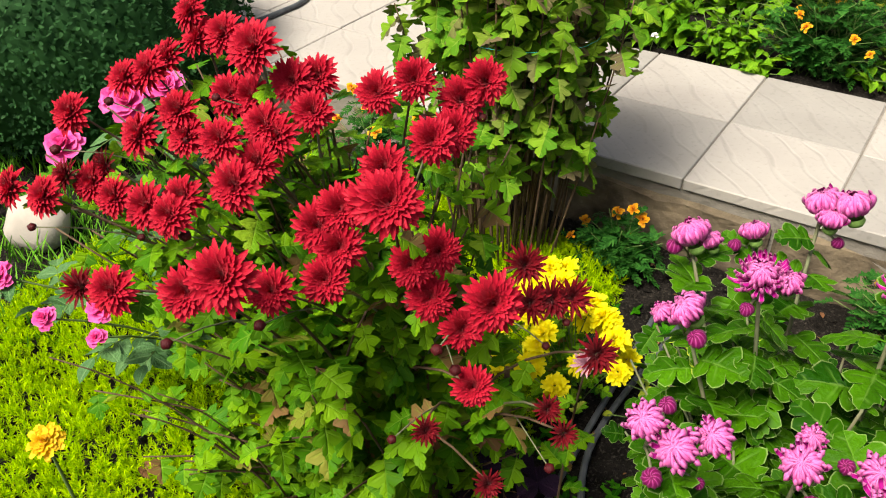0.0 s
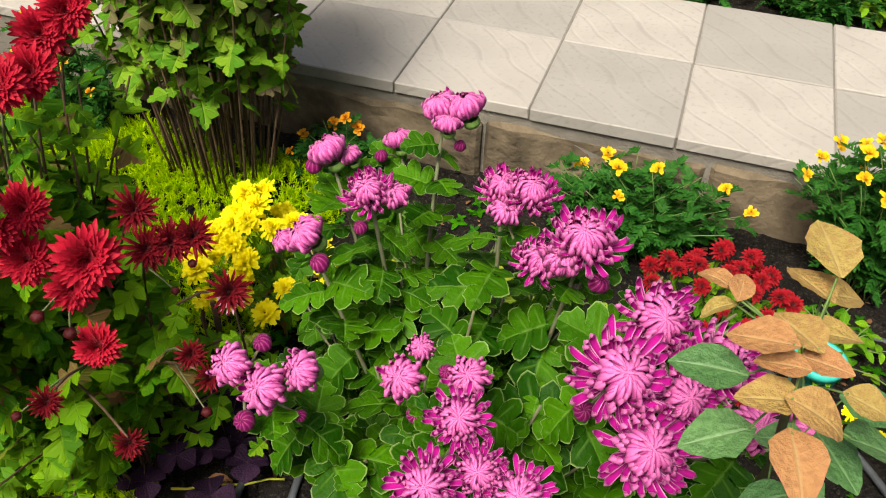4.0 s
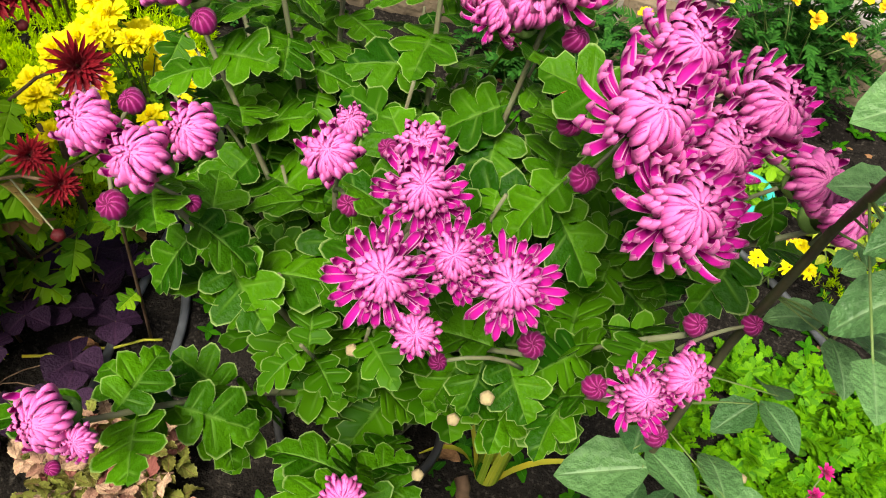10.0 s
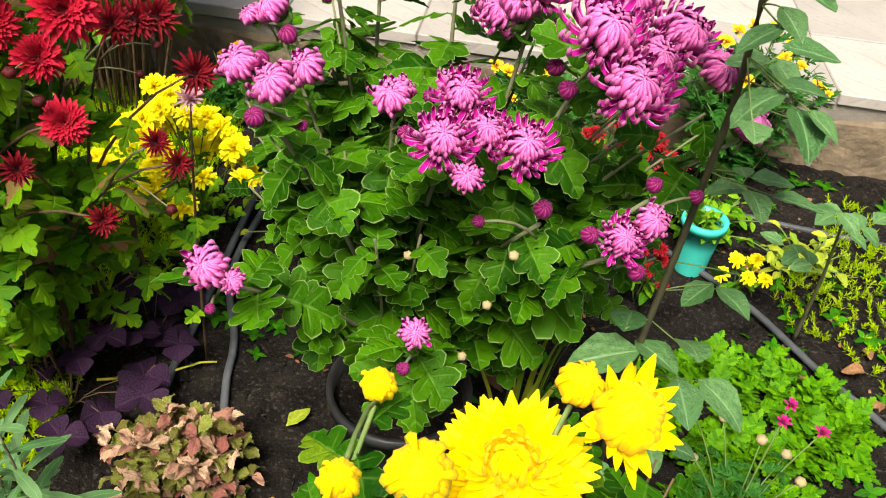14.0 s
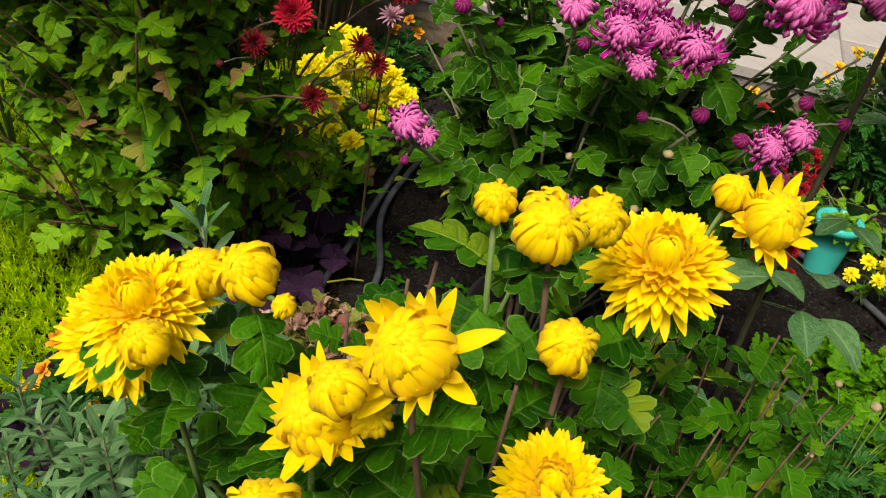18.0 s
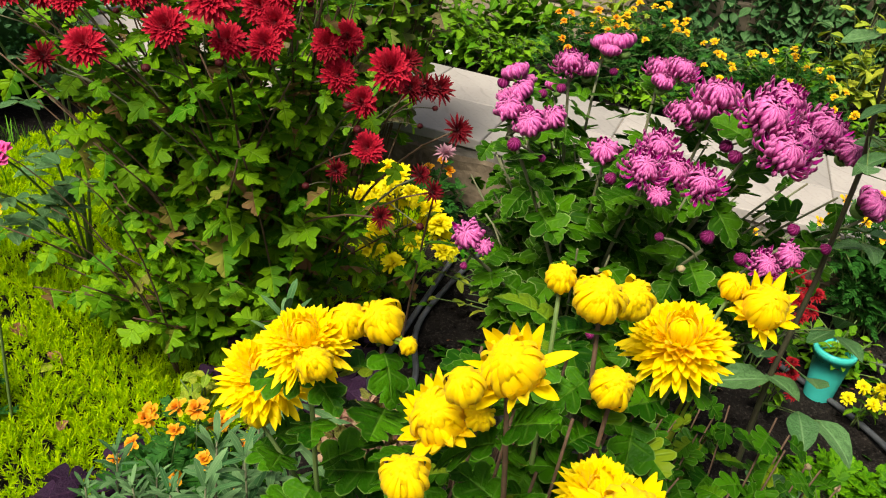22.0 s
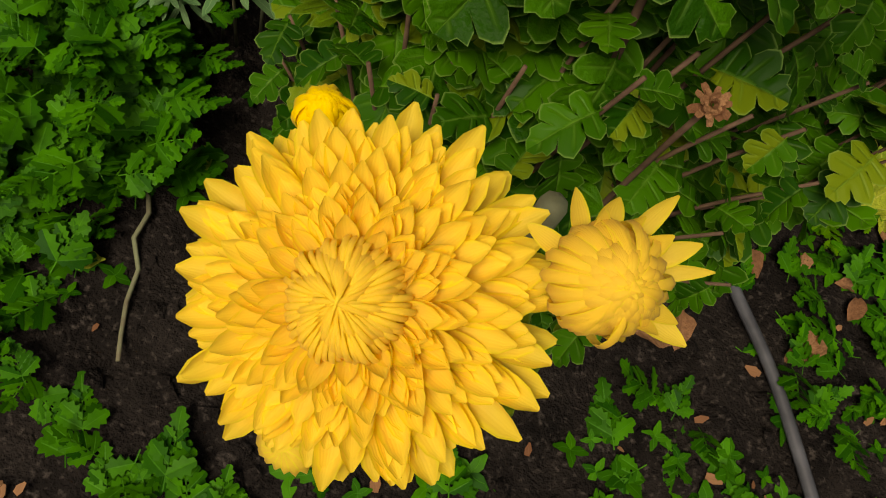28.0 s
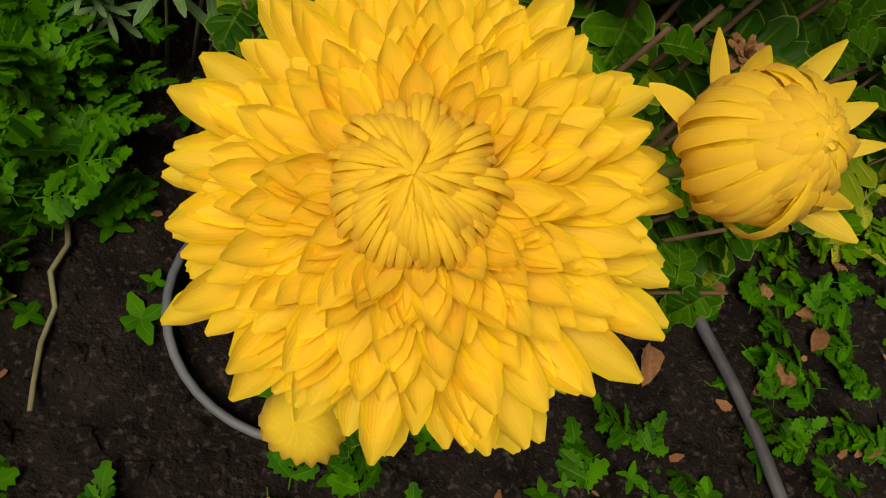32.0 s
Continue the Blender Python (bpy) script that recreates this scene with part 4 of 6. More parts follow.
    for i in range(16):
        end = Vector((r.uniform(0.20, 0.42), r.uniform(0.84, 1.10), r.uniform(0.42, 0.66)))
        pts = bent(base + Vector((r.uniform(-0.02, 0.06), r.uniform(-0.03, 0.06), 0)), end, 0.02, n=7)
        stem(p, pts, 0.003, 0.0018, STEM_GREY, "side_shoot", 6)
        leaves_on(p, pts, LEAF_M, 9, 0.085, 0.4, 1.0, (-1.0, 0.6), r=r)
    for x, y, z in ((0.12, 0.60, 0.58), (0.02, 0.62, 0.62), (0.14, 0.56, 0.69), (0.10, 0.57, 0.52), (0.24, 0.62, 0.70)):
        put("bud", PALE_KNOB, p, facing((x, y, z), (0, -0.3, 1), 0.006), "small pale unopened bud")


magenta_mum()


# ---- red chrysanthemum ----
def red_mum():
    r = random.Random(31)
    base = Vector((-0.76, 0.93, 0.0))
    p = thing("red_chrysanthemum", base, "tall bushy chrysanthemum with crimson red heads and yellowing lower leaves", "flowering plant")
    back = ((-0.95, 0.78, 1.06), (-0.93, 0.77, 1.03), (-0.89, 0.78, 1.04), (-0.78, 0.73, 1.06), (-0.97, 0.74, 1.0), (-1.01, 0.69, 0.98), (-0.98, 0.71, 0.99), (-1.02, 0.6, 0.96), (-0.92, 0.63, 0.94), (-0.88, 0.67, 0.97), (-0.86, 0.66, 0.94), (-0.77, 0.64, 0.97), (-0.7, 0.59, 0.95), (-0.75, 0.7, 0.97), (-0.81, 0.74, 0.98), (-0.84, 0.73, 0.98), (-0.75, 0.76, 1.01), (-0.73, 0.79, 1.01), (-0.71, 0.75, 0.98), (-0.6, 0.83, 1.02), (-0.63, 0.79, 1.01), (-0.56, 0.88, 0.98), (-0.54, 0.91, 1.0), (-0.54, 0.83, 0.96), (-0.54, 0.78, 0.97))
    side = ((-1.01, 0.52, 0.87), (-1.0, 0.59, 0.86), (-0.94, 0.58, 0.86), (-0.81, 0.54, 0.91), (-0.79, 0.58, 0.91), (-0.99, 0.61, 0.88), (-1.03, 0.57, 0.87), (-1.07, 0.51, 0.87), (-0.77, 0.54, 0.91), (-0.58, 0.45, 0.95), (-0.6, 0.53, 0.87), (-0.57, 0.59, 0.86), (-0.6, 0.62, 0.91), (-0.57, 0.62, 0.89), (-0.58, 0.64, 0.93), (-0.48, 0.61, 0.99), (-0.5, 0.67, 0.86), (-0.48, 0.68, 0.81), (-0.54, 0.65, 0.95), (-0.48, 0.7, 0.87))
    front = ((-0.39, 0.68, 0.84), (-0.4, 0.78, 0.83), (-0.38, 0.76, 0.79), (-0.36, 0.78, 0.79), (-0.34, 0.8, 0.79), (-0.29, 0.78, 0.73), (-0.44, 0.69, 0.77), (-0.41, 0.67, 0.7), (-0.43, 0.59, 0.68), (-0.33, 0.73, 0.65), (-0.3, 0.72, 0.63), (-0.35, 0.61, 0.61), (-0.9, 0.47, 0.79), (-0.81, 0.46, 0.83), (-0.66, 0.46, 0.89), (-0.54, 0.68, 0.98), (-0.73, 0.66, 0.94), (-0.73, 0.7, 0.96))
    big = {(-0.58, 0.45, 0.95), (-0.48, 0.61, 0.99), (-0.39, 0.68, 0.84), (-0.78, 0.73, 1.06)}
    dark = {(-0.4, 0.78, 0.83), (-0.38, 0.76, 0.79), (-0.36, 0.78, 0.79), (-0.34, 0.8, 0.79), (-0.29, 0.78, 0.73), (-0.99, 0.61, 0.88), (-1.03, 0.57, 0.87), (-0.9, 0.47, 0.79), (-0.33, 0.73, 0.65), (-0.3, 0.72, 0.63), (-0.35, 0.61, 0.61), (-0.43, 0.59, 0.68)}
    for n, h in enumerate(back + side + front):
        p0 = base + Vector((r.uniform(-0.16, 0.16), r.uniform(-0.08, 0.10), 0))
        h3 = Vector(h)
        axis = Vector((h3.x - base.x, h3.y - 1.0, 0)).normalized() * 0.55 + Vector((0.25 + r.uniform(-0.2, 0.2), -0.30 + r.uniform(-0.2, 0.2), 0.55))
        d = 0.078 if h in big else ((0.060 if h3.z > 0.7 else 0.044) if h in dark else r.uniform(0.059, 0.068))
        pts = bent(p0, h3 - 0.012 * axis.normalized(), 0.0 if h3.z > 0.85 else -0.08)
        stem(p, pts, 0.004, 0.0016, STEM_BROWN if n % 3 else STEM_GREY, sides=6)
        leaves_on(p, pts, LEAF_R, 14 if h3.x < -0.46 else 6, 0.074, 0.22, 0.97 if h3.x < -0.46 else 0.8, (-0.6, 0.7), r=r, shrink=0.42)
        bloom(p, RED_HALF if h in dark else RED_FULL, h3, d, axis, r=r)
        for k in range(n % 2):
            q = h3 + Vector((r.uniform(-0.05, 0.05), r.uniform(-0.05, 0.02), r.uniform(-0.07, -0.02)))
            stem(p, bent(along(pts, 0.82), q, 0, n=4), 0.0012, 0.001, STEM_GREY, "pedicel", 5)
            bloom(p, [RED_KNOB], q, r.uniform(0.011, 0.016), (0.1, -0.2, 1), "bud", "closed dark red bud", calyx=False, r=r)
    # leafy lower shoots
    for i in range(150):
        x = -1.16 + (0.64 if i % 8 else 0.82) * r.random()
        y = 0.56 + 0.46 * r.random()
        z = r.uniform(0.30, 0.97 if x < -0.52 else 0.5) - 0.25 * max(0, 0.75 - y)
        pts = bent(base + Vector((r.uniform(-0.16, 0.16), r.uniform(-0.1, 0.1), 0)), (x, y, z), 0.05, n=7)
        stem(p, pts, 0.0032, 0.0015, STEM_BROWN, "side_shoot", 6)
        leaves_on(p, pts, LEAF_R, 12, 0.080, 0.35, 1.0, (-0.8, 0.25), r=r, shrink=0.35)
    stem(p, bent((-0.81, 1.0, 0.0), (-0.88, 0.95, 0.45), n=5), 0.011, 0.007, STEM_BROWN, "old_stem")


red_mum()


# ---- tied chrysanthemum column ----
def column_mum():
    r = random.Random(41)
    base = Vector((-0.98, 1.78, 0.0))
    p = thing("tied_chrysanthemum", base, "tall chrysanthemum tied into a leafy column above bare brown stems", "plant")
    for i in range(80):
        a = i * GA
        q = math.sqrt((i + 0.5) / 80)
        foot = base + Vector((0.15 * q * math.cos(a), 0.11 * q * math.sin(a), 0))
        end = base + Vector(((0.26 + 0.10 * r.random()) * q * math.cos(a), (0.20 + 0.09 * r.random()) * q * math.sin(a), 1.40 - 0.80 * q * r.random()))
        pts = bent(foot, end, -0.1, (0.06 * math.cos(a) + r.uniform(-0.06, 0.06), 0.05 * math.sin(a) + r.uniform(-0.05, 0.05), 0))
        stem(p, pts, 0.0034, 0.0016, STEM_BROWN, sides=6)
        leaves_on(p, pts, LEAF_P, 19, 0.078, 0.26, 1.0, (-1.25, 0.35), r=r, shrink=0.2)
    V, F = tube([base + Vector((0.23 * math.cos(t), 0.18 * math.sin(t), 0.72)) for t in np.linspace(0, 6.2832, 25)], 0.0008, 5)
    put("tie_string", mesh_of("tie_string", V, F, TURQUOISE), p, None, "thin green tying string")


column_mum()

# ---- golden chrysanthemum in the front ----
def ring_rim(at, radius):
    t = thing("sunken_pot", at, "dark grey plastic pot sunk in the soil, only its rim showing", "plant pot")
    V, F = tube([Vector(at) + Vector((radius * math.cos(a), radius * math.sin(a), 0.03)) for a in np.linspace(0, 2 * math.pi, 41)], 0.0048, 8)
    put("rim", mesh_of("rim", V, F, RIM_GREY), t)
    n = 40
    V = [(at[0] + rr * math.cos(2 * math.pi * k / n), at[1] + rr * math.sin(2 * math.pi * k / n), z) for rr, z in ((radius - 0.003, 0.03), (radius - 0.012, -0.08)) for k in range(n)]
    put("wall", mesh_of("wall", V, [(k, (k + 1) % n, n + (k + 1) % n, n + k) for k in range(n)], BLACK_POT), t)


ring_rim((-0.04, -0.06, 0.0), 0.14)


def golden_mum():
    r = random.Random(51)
    base = Vector((0.0, 0.0, 0.0))
    p = thing("golden_chrysanthemum", base, "golden yellow chrysanthemum with shaggy heads, round buds and dark green leaves", "flowering plant")
    # heads: x, y, z, diameter, kind (3 shaggy, 2 star, 1 ball, 0 bud)
    trusses = (
        ((-0.153, -0.055, 0.835, 0.072, 3), (-0.214, 0.0, 0.745, 0.088, 3), (-0.127, -0.020, 0.832, 0.036, 1), (-0.127, -0.083, 0.826, 0.030, 1), (-0.145, -0.04, 0.775, 0.03, 1)),
        ((-0.101, -0.015, 0.838, 0.040, 1), (-0.069, -0.020, 0.824, 0.017, 0)),
        ((-0.222, -0.005, 0.680, 0.030, 0),),
        ((0.027, -0.081, 0.880, 0.046, 2), (0.001, -0.106, 0.869, 0.031, 1), (0.016, -0.085, 0.828, 0.024, 0)),
        ((-0.020, -0.088, 0.817, 0.043, 2),),
        ((-0.021, -0.141, 0.801, 0.038, 1), (-0.024, -0.142, 0.760, 0.020, 0)),
        ((0.032, 0.073, 0.880, 0.029, 0),),
        ((0.071, 0.069, 0.875, 0.046, 1), (0.096, 0.151, 0.839, 0.044, 1)),
        ((0.048, 0.289, 0.757, 0.030, 0), (0.052, 0.136, 0.845, 0.026, 1)),
        ((0.150, 0.213, 0.796, 0.106, 3),),
        ((0.190, 0.250, 0.836, 0.032, 0), (0.223, 0.229, 0.834, 0.046, 2)),
        ((0.102, 0.047, 0.805, 0.041, 1),),
        ((0.117, -0.006, 0.741, 0.072, 3), (0.140, -0.103, 0.800, 0.052, 2), (0.138, -0.139, 0.785, 0.025, 0)),
    )
    kinds = (GOLD_BUD, GOLD_BALL, GOLD_STAR, GOLD_FULL)
    KEEP_CLEAR.append((Vector((0.078, -0.175, 0.55)), 0.045))
    KEEP_CLEAR.extend((Vector(h[:3]), 0.55 * h[3] + 0.012) for t in trusses for h in t if h[3] > 0.05)
    for n, heads in enumerate(trusses):
        main = Vector(heads[0][:3])
        foot = base + Vector((-0.08 + 0.2 * (n % 4) / 3, -0.03 + 0.05 * (n % 3), 0))
        tip = main + Vector((0.0, 0.35, -0.7)) * heads[0][3] * 0.5
        pts = bent(foot, tip, 0.06, (r.uniform(-0.03, 0.03), r.uniform(0, 0.05), 0))
        stem(p, pts, 0.0040, 0.0021, STEM_BROWN if n % 2 else STEM)
        leaves_on(p, pts, LEAF_Y, 30, 0.068, 0.06, 0.97, (-0.8, 0.8), r=r, shrink=0.25)
        for x, y, z, d, k in heads:
            h = Vector((x, y, z))
            out = Vector((r.uniform(-0.25, 0.25), -0.45 + r.uniform(-0.2, 0.15), 0.8))
            if h != main:
                stem(p, bent(tip + Vector((0, 0, -0.02)), h - 0.3 * d * out.normalized(), -0.01, n=5), 0.002, 0.0017, STEM, "pedicel", 6)
            bloom(p, kinds[k], h - 0.3 * d * out.normalized(), d * (1.28, 1.28, 1.36, 1.15)[k], out, "flower_head" if k else "bud", "" if k else "round yellow bud", r=r)
    for i in range(88):
        a = i * GA
        q = math.sqrt((i + 0.5) / 88)
        end = Vector((0.02 + 0.26 * q * math.cos(a), 0.07 + 0.22 * q * math.sin(a), 0.78 - 0.50 * q * q + r.uniform(-0.08, 0.05)))
        pts = bent(base + Vector((0.07 * math.cos(a), 0.06 * math.sin(a), 0)), end, 0.0, n=7)
        stem(p, pts, 0.0028, 0.0016, STEM_BROWN, "side_shoot", 6)
        leaves_on(p, pts, LEAF_Y, 11, 0.068, 0.2, 1.0, (-0.9, 0.7), r=r)

    for i in range(32):
        end = Vector((r.uniform(0.17, 0.40), r.uniform(0.16, 0.54), r.uniform(0.40, 0.62)))
        foot = base + Vector((0.72 * end.x + r.uniform(-0.04, 0.02), 0.68 * end.y + r.uniform(-0.04, 0.02), 0))
        pts = bent(foot, end, 0.0, (r.uniform(-0.04, 0.04), r.uniform(-0.04, 0.04), 0), 7)
        stem(p, pts, 0.0022, 0.0012, STEM_BROWN, "side_shoot", 6)
        leaves_on(p, pts, LEAF_Y, 13, 0.068, 0.22, 1.0, (-0.9, 0.6), r=r)


golden_mum()


def giant_gold():
    """The great shaggy head close to the end of the walk, petal by petal."""
    r = random.Random(61)
    p = thing("golden_chrysanthemum", (0.03, -0.20, 0.0), "stem with a huge golden chrysanthemum head, one half-open and buds", "flowering plant")
    c = Vector((0.029, -0.315, 0.655))
    axis = Vector((-0.05, -0.41, 0.80)).normalized()
    R = 0.0600
    pts = bent((0.03, -0.17, 0.0), c - 0.03 * axis, 0.1, (0, 0.05, 0))
    stem(p, pts, 0.005, 0.003, STEM)
    leaves_on(p, pts, LEAF_Y, 11, 0.065, 0.1, 0.9, r=r)
    core = bmesh.new()
    bmesh.ops.create_uvsphere(core, u_segments=28, v_segments=16, radius=0.60)
    for v in core.verts:
        v.co.z = v.co.z * 0.46 - 0.13
    me = bpy.data.meshes.new("flower_head")
    core.to_mesh(me)
    core.free()
    me.materials.append(GOLD_PART)
    m = facing(c, axis, R)
    head = put("flower_head", me, p, m, "huge golden yellow head of layered pointed petals")
    def petal(L, W, th0, k1, k2, cup, tip, n=9):
        """A thin cupped petal, five points across."""
        V, UV = [], []
        y = z = 0.0
        for i in range(n):
            q = i / (n - 1)
            th = radians(th0 + k1 * q + k2 * q * q)
            if i:
                y, z = y + math.cos(th) * L / (n - 1), z + math.sin(th) * L / (n - 1)
            w = 0.42 + 0.58 * math.sin(math.pi / 2 * min(1, q / 0.62)) if q < 0.62 else tip + (1 - tip) * max(0.0, math.cos(math.pi / 2 * (q - 0.62) / 0.38)) ** 0.5
            for c in (-1, -0.6, 0, 0.6, 1):
                up = cup * w * W / 2 * c * c
                V.append((c * w * W / 2, y - math.sin(th) * up, z + math.cos(th) * up))
                UV.append((0.5 + 0.5 * c, q))
        return mesh_of("petal", V, strip_faces(n, 5), GOLD_PART, UV)

    # the middle: thin petals that bow inwards and meet
    inner = [petal(0.34 + 0.05 * s, 0.036, 48, 82, 52, 0.6, 0.25) for s in range(3)]
    for i in range(210):
        q = (i + 0.5) / 210
        o = new("petal", inner[i % 3])
        o.parent = head
        o.matrix_basis = Matrix.Rotation(i * GA, 4, "Z") @ Matrix.Translation((0, 0.05 + 0.27 * math.sqrt(q), 0.20 - 0.09 * q)) @ Matrix.Rotation(r.uniform(-0.1, 0.1), 4, "X") @ Matrix.Scale(r.uniform(0.92, 1.08), 4)
    # the shaggy rest: cupped petals stand up round the middle, lean out further down and hang at the rim
    tiers = 9
    outer = []
    for k in range(tiers):
        q = k / (tiers - 1)
        outer.append([petal(0.30 + 0.44 * q, 0.135 + 0.050 * q, 33 - 50 * q + 8 * v, -4 - 12 * v + 4 * q, 18 + 24 * v, 0.8 + 0.2 * v, 0.16) for v in (-1, 0, 1)])
    N = 410
    for i in range(N):
        q = (i + 0.5) / N
        k = min(tiers - 1, int(q * tiers))
        j = r.uniform(-1, 1)
        o = new("petal", outer[k][r.randrange(3)])
        o.parent = head
        o.matrix_basis = Matrix.Rotation(i * GA + 0.12 * j, 4, "Z") @ Matrix.Translation((0, 0.25 + 0.19 * q, 0.17 - 0.38 * q)) @ Matrix.Rotation(0.14 * r.uniform(-1, 1), 4, "X") @ Matrix.Rotation(r.uniform(-0.4, 0.4), 4, "Y") @ Matrix.Scale(r.uniform(0.86, 1.12), 4)
    side = Vector((0.095, -0.279, 0.694))
    ax = Vector((0.16, -0.36, 0.8)).normalized()
    stem(p, bent(along(pts, 0.66), side - 0.02 * ax, 0, n=6), 0.002, 0.002, STEM, "pedicel")
    across = (Vector((0.85, 0.43, 0.30)) - ax * ax.dot(Vector((0.85, 0.43, 0.30)))).normalized()
    turned = Matrix((across.cross(ax), across, ax)).transposed().to_4x4()
    side_mesh = wrap_head("flower_head", (GOLD_PART,), 71, 110, 15, 0.22, (-5, 50), (-75, 150))
    put("flower_head", side_mesh, p, Matrix.Translation(side - 0.002 * ax) @ turned @ Matrix.Scale(0.026, 4), "half-open golden head with stray outer petals")
    put("leaf", LEAF_Y[1], p, leaf_pose((0.062, -0.285, 0.642), -2.1, -0.35, 0.055))
    stem(p, bent(along(pts, 0.8), (-0.021, -0.257, 0.63), 0, n=5), 0.0016, 0.0016, STEM, "pedicel")
    bloom(p, GOLD_BUD, Vector((-0.021, -0.257, 0.648)), 0.031, (-0.1, 0.0, 1), "bud", "round yellow bud", r=r)
    stem(p, bent(along(pts, 0.7), (0.035, -0.335, 0.55), 0, n=5), 0.0016, 0.0016, STEM, "pedicel")
    bloom(p, [bud_head("bud", (GOLD_PART,), 72, 16, 0.6)], Vector((0.033, -0.352, 0.575)), 0.026, (-0.2, -0.5, 0.7), "bud", "dull yellow bud under the great head", r=r)


giant_gold()


# ---- small mums ----
def clump(name, at, tops, mats, d, leaf, label, category, leafsize, n_leaves, spread, r, stem_mat=None, axis_y=-0.4):
    p = thing(name, at, label, category)
    for t in tops:
        foot = Vector(at) + Vector((r.uniform(-1, 1) * spread * 0.3, r.uniform(-1, 1) * spread * 0.3, 0))
        pts = bent(foot, t, 0.0, n=7)
        stem(p, pts, 0.0022, 0.0011, stem_mat or STEM, sides=5)
        leaves_on(p, pts, leaf, n_leaves, leafsize, 0.2, 0.95, (-0.6, 0.4), r=r)
        if mats:
            bloom(p, mats, Vector(t), d * r.uniform(0.85, 1.1), (r.uniform(-0.4, 0.4), axis_y + r.uniform(-0.3, 0.3), 0.8), r=r, calyx=False)
    return p


def dome(at, rx, ry, z0, z1, n, r, power=1.0):
    out = []
    for i in range(n):
        q = math.sqrt((i + 0.5) / n)
        a = i * GA + r.uniform(-0.2, 0.2)
        out.append((at[0] + rx * q * math.cos(a), at[1] + ry * q * math.sin(a), z1 - (z1 - z0) * q ** 2 + r.uniform(-0.02, 0.02)))
    return out


r1 = random.Random(71)
lemon = [(x + r1.uniform(-0.03, 0.03), y, z + r1.uniform(-0.03, 0.03)) for x, y, z in dome((-0.585, 1.32), 0.18, 0.14, 0.16, 0.36, 34, r1)]
clump("yellow_chrysanthemum", (-0.56, 1.36, 0.0), lemon, LEMON_POM, 0.064, LEAF_R, "small bright yellow chrysanthemum with crowded pompon heads", "flowering plant", 0.05, 3, 0.1, r1)
clump("dark_red_chrysanthemum", (0.36, 1.55, 0.0), dome((0.36, 1.50), 0.17, 0.11, 0.24, 0.36, 34, r1), BUTTON_RED, 0.044, OVAL_BED, "low cushion of dark red button chrysanthemums", "flowering plant", 0.05, 4, 0.2, r1)
clump("yellow_chrysanthemum", (0.68, 1.42, 0.0), dome((0.68, 1.40), 0.055, 0.04, 0.08, 0.12, 6, r1), LEMON_POM, 0.036, OVAL_BED, "tiny yellow chrysanthemum close to the ground", "flowering plant", 0.035, 3, 0.05, r1)
clump("dark_red_chrysanthemum", (0.46, 1.36, 0.0), dome((0.455, 1.33), 0.05, 0.03, 0.10, 0.17, 6, r1), BUTTON_RED, 0.04, OVAL_BED, "few dark red button heads beside the bucket", "flowering plant", 0.04, 3, 0.05, r1)

pot((0.59, 1.51, 0.0), 0.050, 0.15, TURQUOISE, "turquoise_pot", "small turquoise plastic pot standing on the soil", 0.005, 0.72)
clump("seedling", (0.59, 1.51, 0.12), dome((0.59, 1.51), 0.036, 0.036, 0.145, 0.175, 7, r1), None, 0, OVAL_BED, "young green plant growing in the turquoise pot", "plant", 0.045, 5, 0.08, r1)


# ---- roses ----
def pinnate(parent, p, az, up, size, meshes, r, count=5, droop=0.0):
    """One compound rose leaf: a rib with leaflets in pairs and one at the end."""
    d = Vector((-math.sin(az) * math.cos(up), math.cos(az) * math.cos(up), math.sin(up)))
    end = p + d * size + Vector((0, 0, -droop * size))
    pts = bent(p, end, -0.05 * size, n=5)
    rib = stem(parent, pts, 0.0013, 0.0008, STEM, "leaf_rib", 5)
    spots = [(1.0, 0.0)] + [(0.72 - 0.32 * k, s) for k in range((count - 1) // 2) for s in (-1, 1)]
    for t, s in spots:
        put("leaflet", r.choice(meshes), parent, leaf_pose(along(pts, t), az + s * 1.15 + r.uniform(-0.2, 0.2), up * 0.5 + r.uniform(-0.45, 0.15), size * 0.55 * r.uniform(0.85, 1.15), r.uniform(-0.3, 0.3)))


def rose(at, pts, leaves, bronze, label, seed, r0=0.007, flower=None, size=0.098, fine_steps=14):
    r = random.Random(seed)
    p = thing("rose_bush", at, label, "rose")
    line = [Vector(q) for q in pts]
    fine = [along(line, i / fine_steps) for i in range(fine_steps + 1)]
    stem(p, fine, r0, r0 * 0.45, ROSE_STEM)
    cone = mesh_of("thorn", [(-1, 0, -1), (1, 0, -1), (0, 0, 1.4), (0, 3, 0.3)], [(0, 1, 3), (1, 2, 3), (2, 0, 3)], ROSE_STEM)
    for i in range(12):
        put("thorn", cone, p, leaf_pose(along(fine, r.uniform(0.1, 0.9)), r.uniform(0, 6.3), 0.1, 0.0022))
    for t, az, up in leaves:
        pinnate(p, along(fine, t), az, up, size * r.uniform(0.85, 1.15), LEAFLET, r)
    for t, az, up in bronze:
        pinnate(p, along(fine, t), az, up, size * 0.64 * r.uniform(0.85, 1.1), LEAFLET_B, r, droop=0.1)
    if flower:
        bloom(p, [flower[0]], Vector(flower[1]), flower[2], (0, -0.5, 0.8), r=r)
    return p


